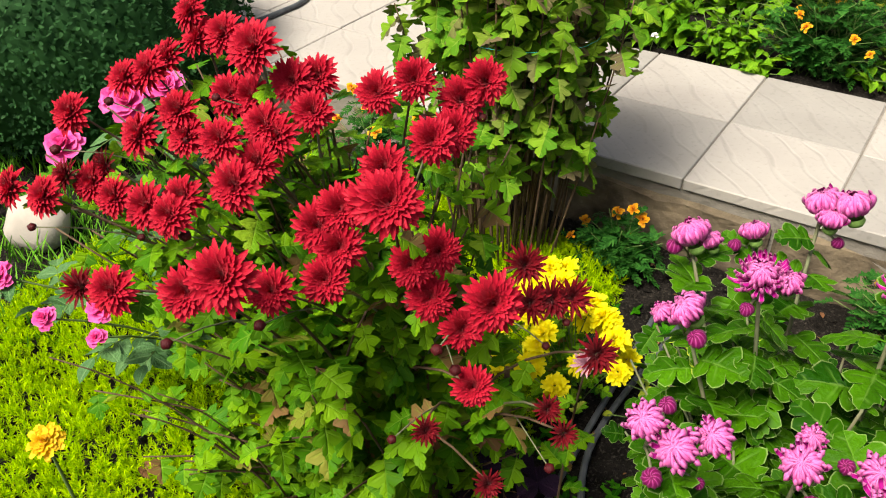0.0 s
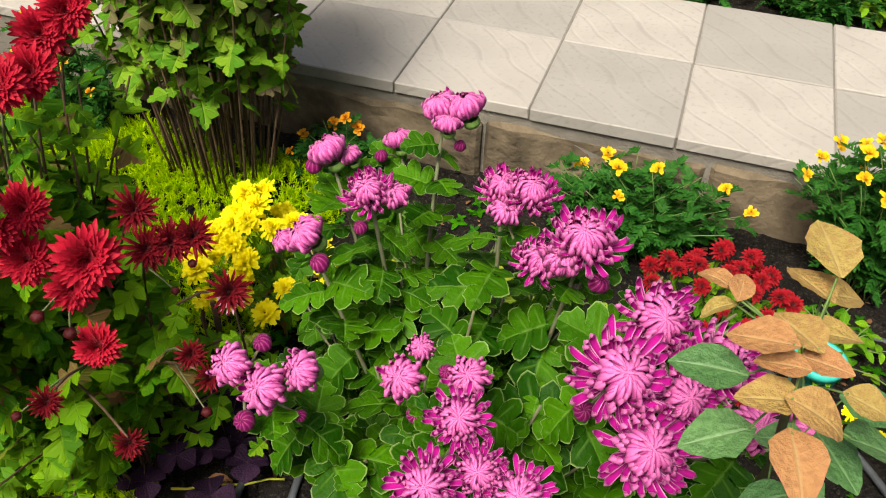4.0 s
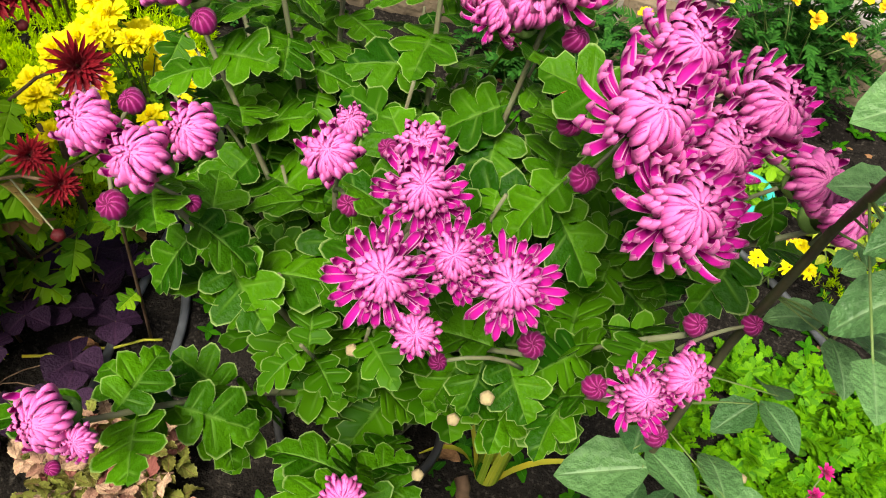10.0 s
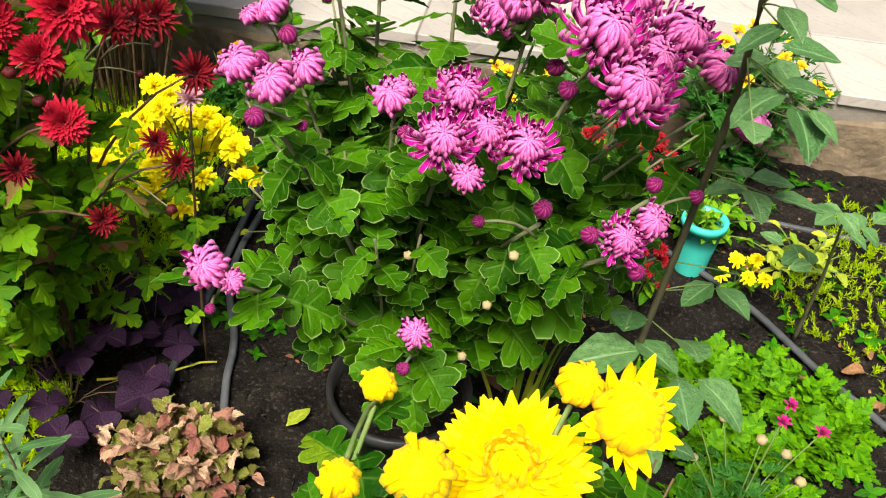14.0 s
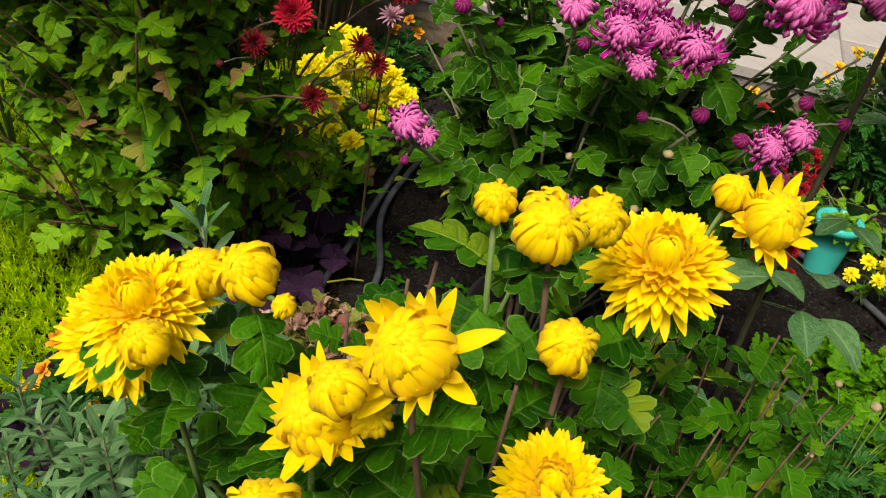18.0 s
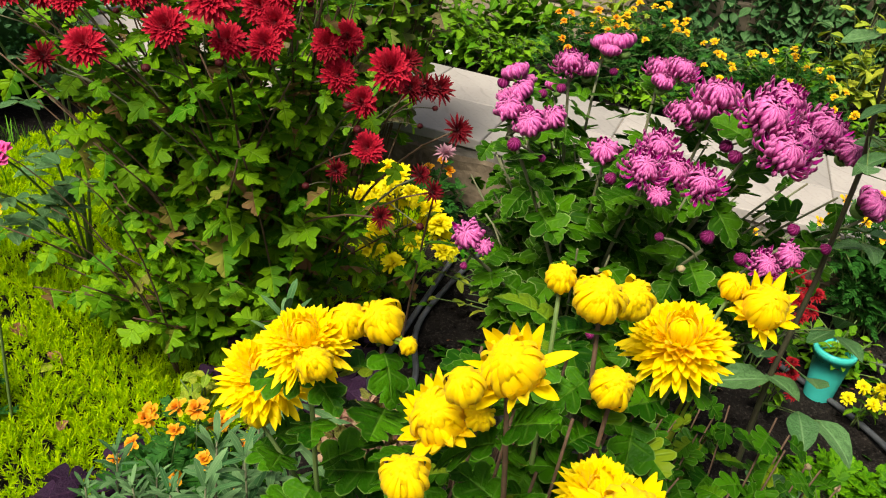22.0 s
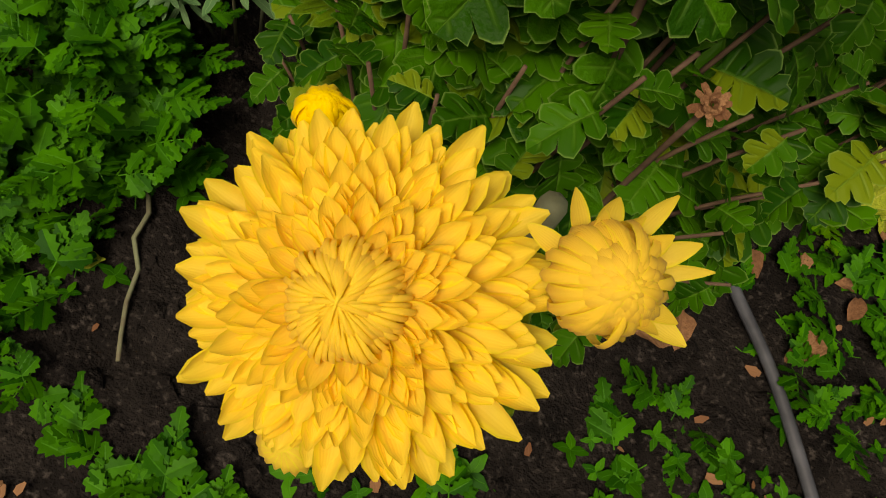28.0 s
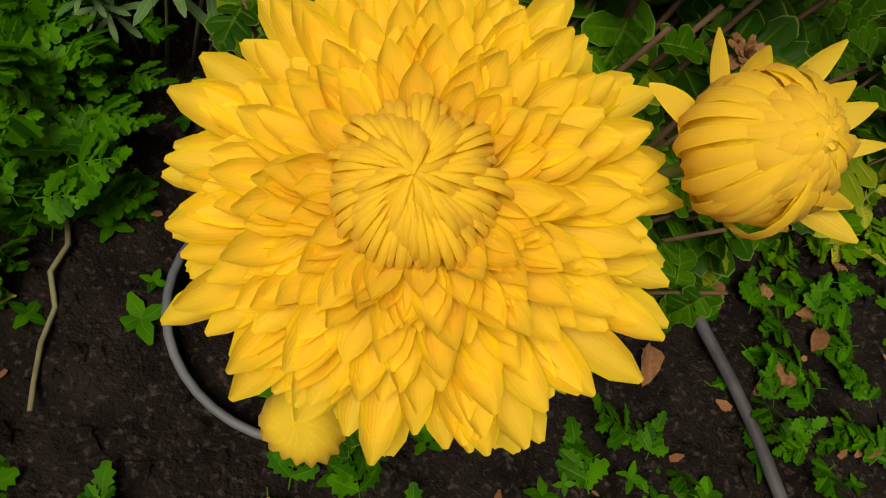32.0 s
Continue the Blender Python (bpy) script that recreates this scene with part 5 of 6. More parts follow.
def leaflets_at(p, fine, rows, meshes, r, up, k=1.18):
    """Single leaflets by their middle, bearing and length, each on a thin stalk from the cane."""
    for x, y, z, az, size in rows:
        a = radians(az)
        q = Vector((x, y, z)) - 0.5 * size * Vector((-math.sin(a), math.cos(a), 0))
        node = min(fine, key=lambda v: (v - q).length + 1.5 * max(0, v.z - q.z))
        stem(p, bent(node, q, 0, n=4), 0.0010, 0.0007, STEM, "leaf_rib", 5)
        put("leaflet", r.choice(meshes), p, leaf_pose(q - 0.1 * size * Vector((-math.sin(a), math.cos(a), 0)), a, r.uniform(*up), size * k, r.uniform(-0.25, 0.25)))


def tall_rose():
    r = random.Random(81)
    cane = ((0.36, 0.84, 0.0), (0.33, 0.71, 0.28), (0.321, 0.665, 0.495), (0.336, 0.680, 0.673), (0.330, 0.632, 0.868), (0.306, 0.560, 0.99), (0.292, 0.535, 1.09))
    p = rose((0.36, 0.84, 0.0), cane, ((0.10, 2.6, 0.1), (0.14, -1.6, 0.1)), (), "tall rose shoot with grey-green leaves and a bronze young top", 81, 0.006, fine_steps=24)
    line = [Vector(q) for q in cane]
    fine = [along(line, i / 24) for i in range(25)]
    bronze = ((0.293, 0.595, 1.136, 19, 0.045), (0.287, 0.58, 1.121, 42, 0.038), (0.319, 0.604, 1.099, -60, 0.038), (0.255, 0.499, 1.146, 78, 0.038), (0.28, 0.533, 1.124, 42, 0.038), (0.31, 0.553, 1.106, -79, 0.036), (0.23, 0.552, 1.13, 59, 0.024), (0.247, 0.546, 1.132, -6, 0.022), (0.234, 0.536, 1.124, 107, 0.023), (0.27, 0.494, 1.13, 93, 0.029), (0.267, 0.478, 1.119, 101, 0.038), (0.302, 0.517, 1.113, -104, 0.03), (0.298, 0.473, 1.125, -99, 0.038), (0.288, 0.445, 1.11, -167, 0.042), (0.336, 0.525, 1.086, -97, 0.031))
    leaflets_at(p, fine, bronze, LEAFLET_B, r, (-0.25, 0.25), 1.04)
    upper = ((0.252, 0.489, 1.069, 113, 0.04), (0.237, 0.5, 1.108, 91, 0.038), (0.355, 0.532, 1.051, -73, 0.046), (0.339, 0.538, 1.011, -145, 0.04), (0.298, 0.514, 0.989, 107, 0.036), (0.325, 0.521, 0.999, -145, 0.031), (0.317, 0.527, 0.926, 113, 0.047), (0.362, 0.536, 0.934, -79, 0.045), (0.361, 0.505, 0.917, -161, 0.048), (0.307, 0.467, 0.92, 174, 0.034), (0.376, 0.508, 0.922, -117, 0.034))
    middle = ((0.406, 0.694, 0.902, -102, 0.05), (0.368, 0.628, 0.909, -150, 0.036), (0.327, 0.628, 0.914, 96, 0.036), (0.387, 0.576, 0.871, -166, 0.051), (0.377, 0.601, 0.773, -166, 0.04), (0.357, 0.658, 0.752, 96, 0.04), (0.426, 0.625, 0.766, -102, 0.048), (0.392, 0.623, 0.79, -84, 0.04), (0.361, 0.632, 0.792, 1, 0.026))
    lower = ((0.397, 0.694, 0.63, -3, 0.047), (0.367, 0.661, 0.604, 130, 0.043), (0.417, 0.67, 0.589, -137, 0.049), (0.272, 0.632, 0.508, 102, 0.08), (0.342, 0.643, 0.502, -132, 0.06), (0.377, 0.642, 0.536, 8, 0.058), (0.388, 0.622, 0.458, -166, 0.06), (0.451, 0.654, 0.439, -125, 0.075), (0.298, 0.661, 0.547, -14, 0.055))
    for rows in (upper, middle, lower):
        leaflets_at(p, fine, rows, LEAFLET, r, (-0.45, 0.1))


tall_rose()
rose((0.95, 2.2, 0.0), ((0.80, 1.30, 0.0), (0.79, 1.28, 0.20), (0.77, 1.26, 0.36)), ((0.5, 1.0, 0.3), (0.8, -1.0, 0.3), (1.0, 2.5, 0.5)), (), "short rose shoot with few leaves near the pipe", 82, 0.005)
rose((0.40, 3.5, 0.22), ((0.40, 3.5, 0.22), (0.42, 3.3, 0.6), (0.43, 2.95, 0.90)), ((0.4, 1.0, 0.3), (0.6, -1.0, 0.3), (0.8, 2.5, 0.3), (0.75, -2.0, 0.2)), (), "rose bush with one deep pink bloom by the wall", 83, 0.006, (ROSE_HEAD_DEEP, (0.43, 2.95, 0.92), 0.075))


def pink_rose():
    r = random.Random(84)
    base = Vector((-1.28, 0.98, 0.0))
    p = thing("rose_bush", base, "low rose bush with bright pink double blooms", "rose")
    for x, y, z, d in ((-1.331, 0.75, 0.749, 0.075), (-1.237, 0.84, 0.82, 0.08), (-1.28, 0.85, 0.815, 0.07), (-1.20, 0.90, 0.835, 0.07), (-1.22, 0.66, 0.48, 0.06), (-1.36, 0.62, 0.42, 0.05), (-1.25, 0.65, 0.40, 0.04), (-1.50, 0.63, 0.46, 0.06)):
        pts = bent(base, (x, y, z), 0, n=7)
        stem(p, pts, 0.004, 0.002, STEM, sides=6)
        for k in range(4):
            pinnate(p, along(pts, r.uniform(0.4, 0.95)), r.uniform(0, 6.3), r.uniform(-0.1, 0.4), 0.09, LEAFLET, r)
        bloom(p, [ROSE_HEAD], Vector((x, y, z)), d, (0.2, -0.5, 0.8), r=r)


pink_rose()


# ---- marigolds ----
FEATHERS = [pattern_mesh("leaf", feather(s, 7, 1.0, 0.55, 0.11, 0.25), MARI_LEAF) for s in range(3)]


def marigold(at, rx, ry, low, top, n, blooms, mats, seed, label, group="marigolds", d=0.040):
    r = random.Random(seed)
    p = thing("marigold", at, label, "flowering plant", group)
    LIMIT[p] = 0
    tops = dome(at, rx, ry, at[2] + low, at[2] + top, n, r)
    for i, t in enumerate(tops):
        pts = bent(Vector(at) + Vector((r.uniform(-0.3, 0.3) * rx, r.uniform(-0.3, 0.3) * ry, 0)), t, 0, n=6)
        stem(p, pts, 0.0022, 0.0011, STEM, sides=5)
        leaves_on(p, pts, FEATHERS, 9, 0.075, 0.2, 1.0, (-0.4, 0.7), r=r, shrink=0.2)
        if i % max(1, n // max(1, blooms)) == 0:
            bloom(p, mats, Vector(t) + Vector((0, 0, 0.02)), d * r.uniform(0.8, 1.15), (r.uniform(-0.4, 0.4), -0.5, 0.8), r=r)


marigold((0.15, 1.88, 0.0), 0.28, 0.12, 0.16, 0.27, 46, 6, MARI_AMBER, 91, "bushy marigold with few orange blooms against the kerb")
marigold((0.70, 1.92, 0.0), 0.22, 0.12, 0.28, 0.44, 44, 20, MARI_AMBER, 92, "marigold with many yellow-orange blooms beside the kerb")
marigold((-0.45, 3.06, 0.22), 0.30, 0.18, 0.14, 0.34, 56, 12, MARI_ORANGE, 93, "marigold bush with orange blooms behind the path")
marigold((-1.48, 1.86, 0.0), 0.20, 0.12, 0.20, 0.38, 20, 10, MARI_ORANGE, 94, "marigold with orange blooms behind the red chrysanthemum")
marigold((-0.68, 1.90, 0.0), 0.16, 0.08, 0.06, 0.2, 14, 4, MARI_ORANGE, 95, "small marigold by the kerb")
marigold((-0.56, 0.36, 0.0), 0.13, 0.10, 0.16, 0.27, 14, 10, MARI_ORANGE, 96, "marigold with orange blooms among the lavender", d=0.038)
marigold((-0.20, 3.35, 0.22), 0.30, 0.14, 0.2, 0.36, 44, 16, MARI_AMBER, 97, "marigold bush with yellow-orange blooms near the wall")
marigold((0.35, 3.15, 0.22), 0.32, 0.16, 0.16, 0.32, 56, 18, MARI_AMBER, 98, "marigold bush with yellow-orange blooms behind the path")
marigold((1.10, 3.15, 0.22), 0.35, 0.18, 0.16, 0.34, 50, 12, MARI_AMBER, 99, "marigold bush with yellow-orange blooms behind the path")
marigold((-1.10, 0.36, 0.0), 0.08, 0.07, 0.1, 0.22, 9, 0, MARI_AMBER, 100, "young marigold with feathery leaves in the sedum")
for k, x in enumerate((0.10, 0.55, 1.0, 1.45)):
    marigold((x, 2.99, 0.22), 0.24, 0.10, 0.05, 0.17, 34, 4, MARI_AMBER, 104 + k, "low marigold foliage along the path's back edge")
big = thing("marigold", (-0.98, 0.40, 0.0), "large double yellow-orange marigold head on one stem", "flowering plant", "marigolds")
stem(big, bent((-0.98, 0.40, 0.0), (-0.96, 0.375, 0.53)), 0.003, 0.0025, STEM)
bloom(big, [MARI_BIG], Vector((-0.96, 0.375, 0.54)), 0.055, (0.3, -0.3, 0.8))


# ---- lavender, oxalis, coleus ----
def lance(seed):
    r = random.Random(seed)
    rows = []
    for i in range(28):
        t = 0.06 + 0.94 * i / 27
        m = Matrix.Translation((0, 0, t)) @ Matrix.Rotation(i * GA, 4, "Z") @ Matrix.Rotation(radians(8 + 62 * t ** 1.5 + r.uniform(-14, 14)), 4, "X")
        rows.append((m, (0.38 - 0.17 * t) * r.uniform(0.75, 1.15), 0.070 - 0.022 * t, -0.35))
    return blades(rows, ((0, 0.3), (0.2, 0.6), (0.45, 0.92), (0.7, 1.0), (0.88, 0.75), (1, 0.15)))


LANCES = [pattern_mesh("sprig", lance(s), GREY_LEAF) for s in range(3)]


def lavender(at, rx, ry, n, tall, seed, label):
    r = random.Random(seed)
    p = thing("lavender", at, label, "plant", "lavenders")
    LIMIT[p] = 0
    for i in range(n):
        q = math.sqrt((i + 0.5) / n)
        a = i * GA
        tip = Vector((at[0] + rx * q * math.cos(a), at[1] + ry * q * math.sin(a), at[2] + tall * (1 - 0.5 * q * q) * r.uniform(0.75, 1.1)))
        foot = Vector(at) + Vector((0.05 * math.cos(a), 0.05 * math.sin(a), 0))
        pts = bent(foot, tip, 0, n=5)
        stem(p, pts, 0.0025, 0.0015, STEM_GREY, sides=5)
        mid = along(pts, 0.45)
        leaf_part(p, "sprig", r.choice(LANCES), facing(mid, tip - mid, (tip - mid).length * 1.05, r.uniform(0, 6.3)))


lavender((-0.36, 0.17, 0.0), 0.16, 0.15, 17, 0.46, 101, "grey-green lavender with narrow toothed leaves")
lavender((-0.56, 0.20, 0.0), 0.08, 0.08, 8, 0.34, 102, "smaller grey-green lavender shoots")

lavender((-0.42, 0.40, 0.0), 0.04, 0.05, 3, 0.50, 103, "tall single lavender shoots")

TRI = leaf_mesh("leaflet", OXALIS, 1, 1.3, 0, 0, 0.03, 0.3, 0.35, 0.02, 7, 1, 1.6)


def oxalis(at, n, spread, seed):
    r = random.Random(seed)
    p = thing("oxalis", at, "purple-leaved oxalis with dark triangular leaflets", "plant", "oxalis")
    for i in range(n):
        q = spread * math.sqrt((i + 0.5) / n)
        a = i * GA
        top = Vector((at[0] + q * math.cos(a), at[1] + q * math.sin(a), r.uniform(0.05, 0.15)))
        stem(p, bent(at, top, -0.02, n=5), 0.0012, 0.0009, STEM_BROWN, "stalk", 5)
        s = r.uniform(0.034, 0.05)
        a0 = r.uniform(0, 6.3)
        for k in range(3):
            put("leaflet", TRI, p, leaf_pose(top, a0 + k * 2.094, r.uniform(-0.5, 0.2), s))


oxalis((-0.60, 0.80, 0.0), 14, 0.17, 111)
oxalis((-0.70, 0.32, 0.0), 9, 0.10, 112)
oxalis((-0.52, 0.98, 0.0), 7, 0.10, 113)

FRILL = [leaf_mesh("leaf", (COLEUS, COLEUS_GREEN)[s % 2], 1, 0.62, 6, 0.3, 0.08, 0.5, 0.2, 0.14, 21, s) for s in range(6)]


def coleus(at, n, seed):
    r = random.Random(seed)
    p = thing("coleus", at, "coleus with frilled pink, cream and maroon leaves", "plant")
    for t in dome(at, 0.15, 0.11, 0.05, 0.15, n, r):
        pts = bent(at, t, 0, n=5)
        stem(p, pts, 0.002, 0.0014, STEM_BROWN, sides=5)
        leaves_on(p, pts, FRILL, 9, 0.042, 0.45, 1.0, (-0.3, 0.7), r=r, shrink=0.2)


coleus((-0.345, 0.69, 0.0), 42, 121)

# ---- ground cover ----
def frond(seed, pairs=4):
    """A soft compound leaf: toothed leaflets in pairs along an arching rib."""
    r = random.Random(seed)
    rim = ((0.02, 0.0), (0.17, 0.16), (0.13, 0.27), (0.30, 0.42), (0.20, 0.52), (0.30, 0.70), (0.15, 0.78), (0.13, 0.95), (0.0, 1.0))
    mid = (0.0, 0.10, 0.22, 0.30, 0.45, 0.52, 0.70, 0.82, 1.0)
    V, F, U = [], [], []
    spots = [(1.0, 0, 0.42)] + [(0.30 + 0.62 * i / (pairs - 1), side, 0.52 * (1 - 0.45 * i / (pairs - 1))) for i in range(pairs) for side in (-1, 1)]
    for t, side, size in spots:
        m = Matrix.Translation((0, 0.72 * t, -0.28 * t * t)) @ Matrix.Rotation(-side * radians(66 - 26 * t + r.uniform(-8, 8)), 4, "Z") @ Matrix.Rotation(radians(r.uniform(-25, 10)), 4, "X") @ Matrix.Scale(size * r.uniform(0.85, 1.1), 4)
        for hand in (-1, 1):
            base = len(V)
            for (x, y), y0 in zip(rim, mid):
                V += [tuple(m @ Vector((0, y0, -0.15 * y0 * y0))), tuple(m @ Vector((hand * x * 1.15, y, 0.10 * x - 0.15 * y * y)))]
                U += [(0.5, y0), (0.5 + 0.5 * hand, y0)]
            F += strip_faces(9, 2, base)
    base = len(V)
    for i in range(4):
        t = i / 3
        V += [(-0.012, 0.75 * t, -0.28 * t * t), (0.012, 0.75 * t, -0.28 * t * t)]
        U += [(0.45, t), (0.55, t)]
    F += strip_faces(4, 2, base)
    return V, F, U


FERN = [frond(s) for s in range(3)]


def fern_patch(name, areas, seed, label, mat):
    r = random.Random(seed)
    spots = []
    for x, y, rx, ry, n, tall in areas:
        for i in range(n):
            q, a = math.sqrt(r.random()), r.uniform(0, 6.3)
            px, py = x + rx * q * math.cos(a), y + ry * q * math.sin(a)
            z = height(px, py) + tall * r.random() * (1 - 0.5 * q)
            spots.append(leaf_pose((px, py, z), r.uniform(0, 6.3), r.uniform(-0.1, 0.9), (0.8 if mat is FERN_LIT else 1.0) * r.uniform(0.042, 0.075), r.uniform(-0.3, 0.3)))
    scattered(name, spots, FERN[seed % 3], mat, label, "ground cover")


fern_patch("feathery_plants", ((-0.50, -0.06, 0.22, 0.20, 420, 0.20), (-0.75, 0.05, 0.2, 0.16, 200, 0.14), (-0.38, -0.30, 0.14, 0.12, 50, 0.05), (0.42, 0.22, 0.10, 0.12, 8, 0.03)), 131, "dense deep green feathery leaves covering the soil", FERN_LEAF)
fern_patch("feathery_plants", ((0.66, 1.05, 0.22, 0.16, 420, 0.07), (0.45, 0.55, 0.15, 0.15, 70, 0.07), (0.6, 0.75, 0.2, 0.15, 90, 0.05)), 132, "low bright green feathery leaves beside the pipe", FERN_LIT)


def sprig(seed):
    r = random.Random(seed)
    rows = []
    for i in range(13):
        t = 0.15 + 0.85 * i / 12
        m = Matrix.Translation((0, 0, t)) @ Matrix.Rotation(i * GA, 4, "Z") @ Matrix.Rotation(radians(15 + 60 * t + r.uniform(-12, 12)), 4, "X")
        rows.append((m, 0.5 * r.uniform(0.8, 1.1), 0.11, 0.0))
    return blades(rows)


def sedum(name, seed, n, where, size, tall, label):
    r = random.Random(seed)
    spots = []
    while len(spots) < n:
        x, y = r.uniform(*where[0]), r.uniform(*where[1])
        edge = where[2](x, y) + 0.25 * noise.noise((x * 4, y * 4, 2))
        if edge < 0:
            continue
        z = height(x, y) + tall * min(1, edge * 3) * (0.7 + 0.6 * noise.noise((x * 6, y * 6, 9)))
        spots.append(pose(x, y, z, r.uniform(-35, 35), r.uniform(-35, 35), r.uniform(0, 360)) @ Matrix.Scale(size * r.uniform(0.7, 1.2), 4))
    scattered(name, spots, sprig(seed), SEDUM, label, "ground cover")


sedum("golden_sedum", 141, 17000, ((-2.0, -0.58), (0.10, 1.9), lambda x, y: min((-0.63 - x) * 3, (y - 0.16) * 3, 1.0)), 0.030, 0.05, "carpet of yellow-green sedum with fine needle leaves")
sedum("golden_sedum", 142, 420, ((0.75, 1.35), (1.1, 1.9), lambda x, y: 0.4 - abs(x - 1.02) * 2 - abs(y - 1.45) * 1.2 + 0.1), 0.022, 0.015, "patch of yellow-green sedum beyond the pipe")


def lawn():
    r = random.Random(151)
    pat = blades([(pose(0, 0, 0, 78, 0, 0), 1.0, 0.06, -0.35)])
    spots = []
    while len(spots) < 5200:
        x, y = r.uniform(-3.6, -1.45), r.uniform(0.0, 1.6)
        if x > -1.75 + 0.2 * noise.noise((y * 3, 0, 0)) and y < 1.4:
            continue
        spots.append(pose(x, y, height(x, y), r.uniform(-25, 25), r.uniform(-25, 25), r.uniform(0, 360)) @ Matrix.Scale(r.uniform(0.05, 0.11), 4))
    scattered("lawn_grass", spots, pat, GRASS, "fresh green grass at the edge of the bed", "grass")


lawn()


# ---- clipped boxwood ----
def boxwood():
    r = random.Random(161)
    c = Vector((-2.85, 1.75, 0.0))
    p = thing("boxwood", c, "dense clipped boxwood bush with small dark leaves", "shrub")
    bm = bmesh.new()
    bmesh.ops.create_icosphere(bm, subdivisions=4, radius=1)
    for v in bm.verts:
        d = 1 + 0.05 * noise.noise(v.co * 4)
        v.co = c + Vector((v.co.x * 0.66 * d, v.co.y * 0.60 * d, 0.42 + v.co.z * 0.50 * d))
    part("twig_core", bm, BOX_LEAF, p, "dark inner twigs", True)
    pat = blades([(Matrix.Rotation(a, 4, "Z") @ Matrix.Rotation(radians(u), 4, "X"), 1.0, 0.55, -0.1) for a, u in ((0, 35), (2.1, 30), (4.2, 40), (1, 70))])
    H = np.c_[np.asarray(pat[0]), np.ones(len(pat[0]))]
    V, F, U = [], [], []
    for i in range(5200):
        z = 1 - 2 * (i + 0.5) / 5200
        a = i * GA
        s = math.sqrt(1 - z * z)
        n = Vector((s * math.cos(a), s * math.sin(a), z))
        if n.x < -0.5 and n.y > 0.2:
            continue
        d = 1.02 + 0.05 * noise.noise(n * 4) + r.uniform(-0.03, 0.05)
        q = c + Vector((n.x * 0.66 * d, n.y * 0.60 * d, 0.42 + n.z * 0.50 * d))
        if q.z < 0.01:
            continue
        m = facing(q, n + Vector((r.uniform(-0.6, 0.6), r.uniform(-0.6, 0.6), 0.3 + r.uniform(-0.4, 0.6))), r.uniform(0.016, 0.024), r.uniform(0, 6))
        F += [tuple(v + len(V) for v in f) for f in pat[1]]
        V += (H @ np.array(m).T)[:, :3].tolist()
        U += pat[2]
    tagged(put("foliage", mesh_of("foliage", V, F, BOX_LEAF, U), p), "", "", "", "stuff")


boxwood()


# ---- bedding plants, climber and the rest behind the path ----
def leafy(at, rx, ry, low, top, n, leaf, size, per, seed, label, group="bedding plants", up=(-0.5, 0.5)):
    r = random.Random(seed)
    p = thing("bedding_plant", at, label, "plant", group)
    LIMIT[p] = 20 if at[1] > 2.5 else 60
    for t in dome(at, rx, ry, at[2] + low, at[2] + top, n, r):
        pts = bent(Vector(at) + Vector((r.uniform(-0.4, 0.4) * rx, r.uniform(-0.4, 0.4) * ry, 0)), t, 0, n=6)
        stem(p, pts, 0.003, 0.0014, STEM, sides=5)
        leaves_on(p, pts, leaf, per, size, 0.2, 1.0, up, r=r, shrink=0.25)
    return p


leafy((-1.05, 3.05, 0.22), 0.32, 0.16, 0.10, 0.30, 22, OVAL_BED, 0.09, 9, 171, "light green leafy bedding plant behind the path")
leafy((-1.75, 3.15, 0.22), 0.40, 0.2, 0.14, 0.40, 26, OVAL_BED, 0.09, 9, 172, "light green leafy bedding plant behind the path")
leafy((-0.80, 3.55, 0.22), 0.30, 0.2, 0.25, 0.50, 22, OVAL_BED, 0.11, 8, 173, "broad-leaved bedding plant in front of the wall")
leafy((-0.45, 3.75, 0.22), 0.22, 0.15, 0.2, 0.38, 12, OVAL_YEL, 0.12, 6, 174, "yellowing broad-leaved plant by the wall")
leafy((0.05, 2.98, 0.22), 0.2, 0.08, 0.05, 0.14, 12, OVAL_BED, 0.06, 7, 175, "low green plant at the path's back edge")
leafy((0.75, 3.6, 0.22), 0.35, 0.2, 0.25, 0.55, 22, OVAL_YEL, 0.09, 7, 176, "yellowing leafy plant near the wall")
leafy((1.6, 3.3, 0.22), 0.45, 0.25, 0.2, 0.6, 28, OVAL_BED, 0.09, 8, 177, "green leafy plant near the wall")
leafy((-2.6, 3.3, 0.22), 0.5, 0.25, 0.2, 0.6, 24, OVAL_BED, 0.10, 8, 178, "green leafy plant near the wall")
leafy((-0.62, 2.94, 0.22), 0.10, 0.09, 0.02, 0.10, 8, OVAL_BED, 0.07, 6, 179, "low light green plant spilling onto the path")
leafy((-0.16, 1.45, 0.0), 0.36, 0.26, 0.06, 0.20, 60, OVAL_YEL, 0.05, 6, 180, "low yellow-green leafy plant under the chrysanthemums")
leafy((0.62, 1.66, 0.0), 0.16, 0.10, 0.05, 0.16, 22, OVAL_BED, 0.05, 6, 185, "low green leafy plant near the kerb")
leafy((0.85, 1.55, 0.0), 0.16, 0.12, 0.03, 0.12, 12, OVAL_YEL, 0.05, 5, 181, "low yellow-green leafy plant on the soil")
leafy((0.48, 0.48, 0.0), 0.08, 0.07, 0.04, 0.10, 6, OVAL_YEL, 0.06, 6, 182, "yellow-green young plant beside the pipe")
leafy((-0.70, 0.62, 0.0), 0.05, 0.05, 0.10, 0.16, 5, OVAL_YEL, 0.05, 5, 183, "yellow-green seedling at the sedum's edge")
leafy((-1.32, 1.30, 0.0), 0.25, 0.2, 0.2, 0.55, 30, LEAF_R, 0.08, 8, 184, "leafy chrysanthemum shoots without blooms")


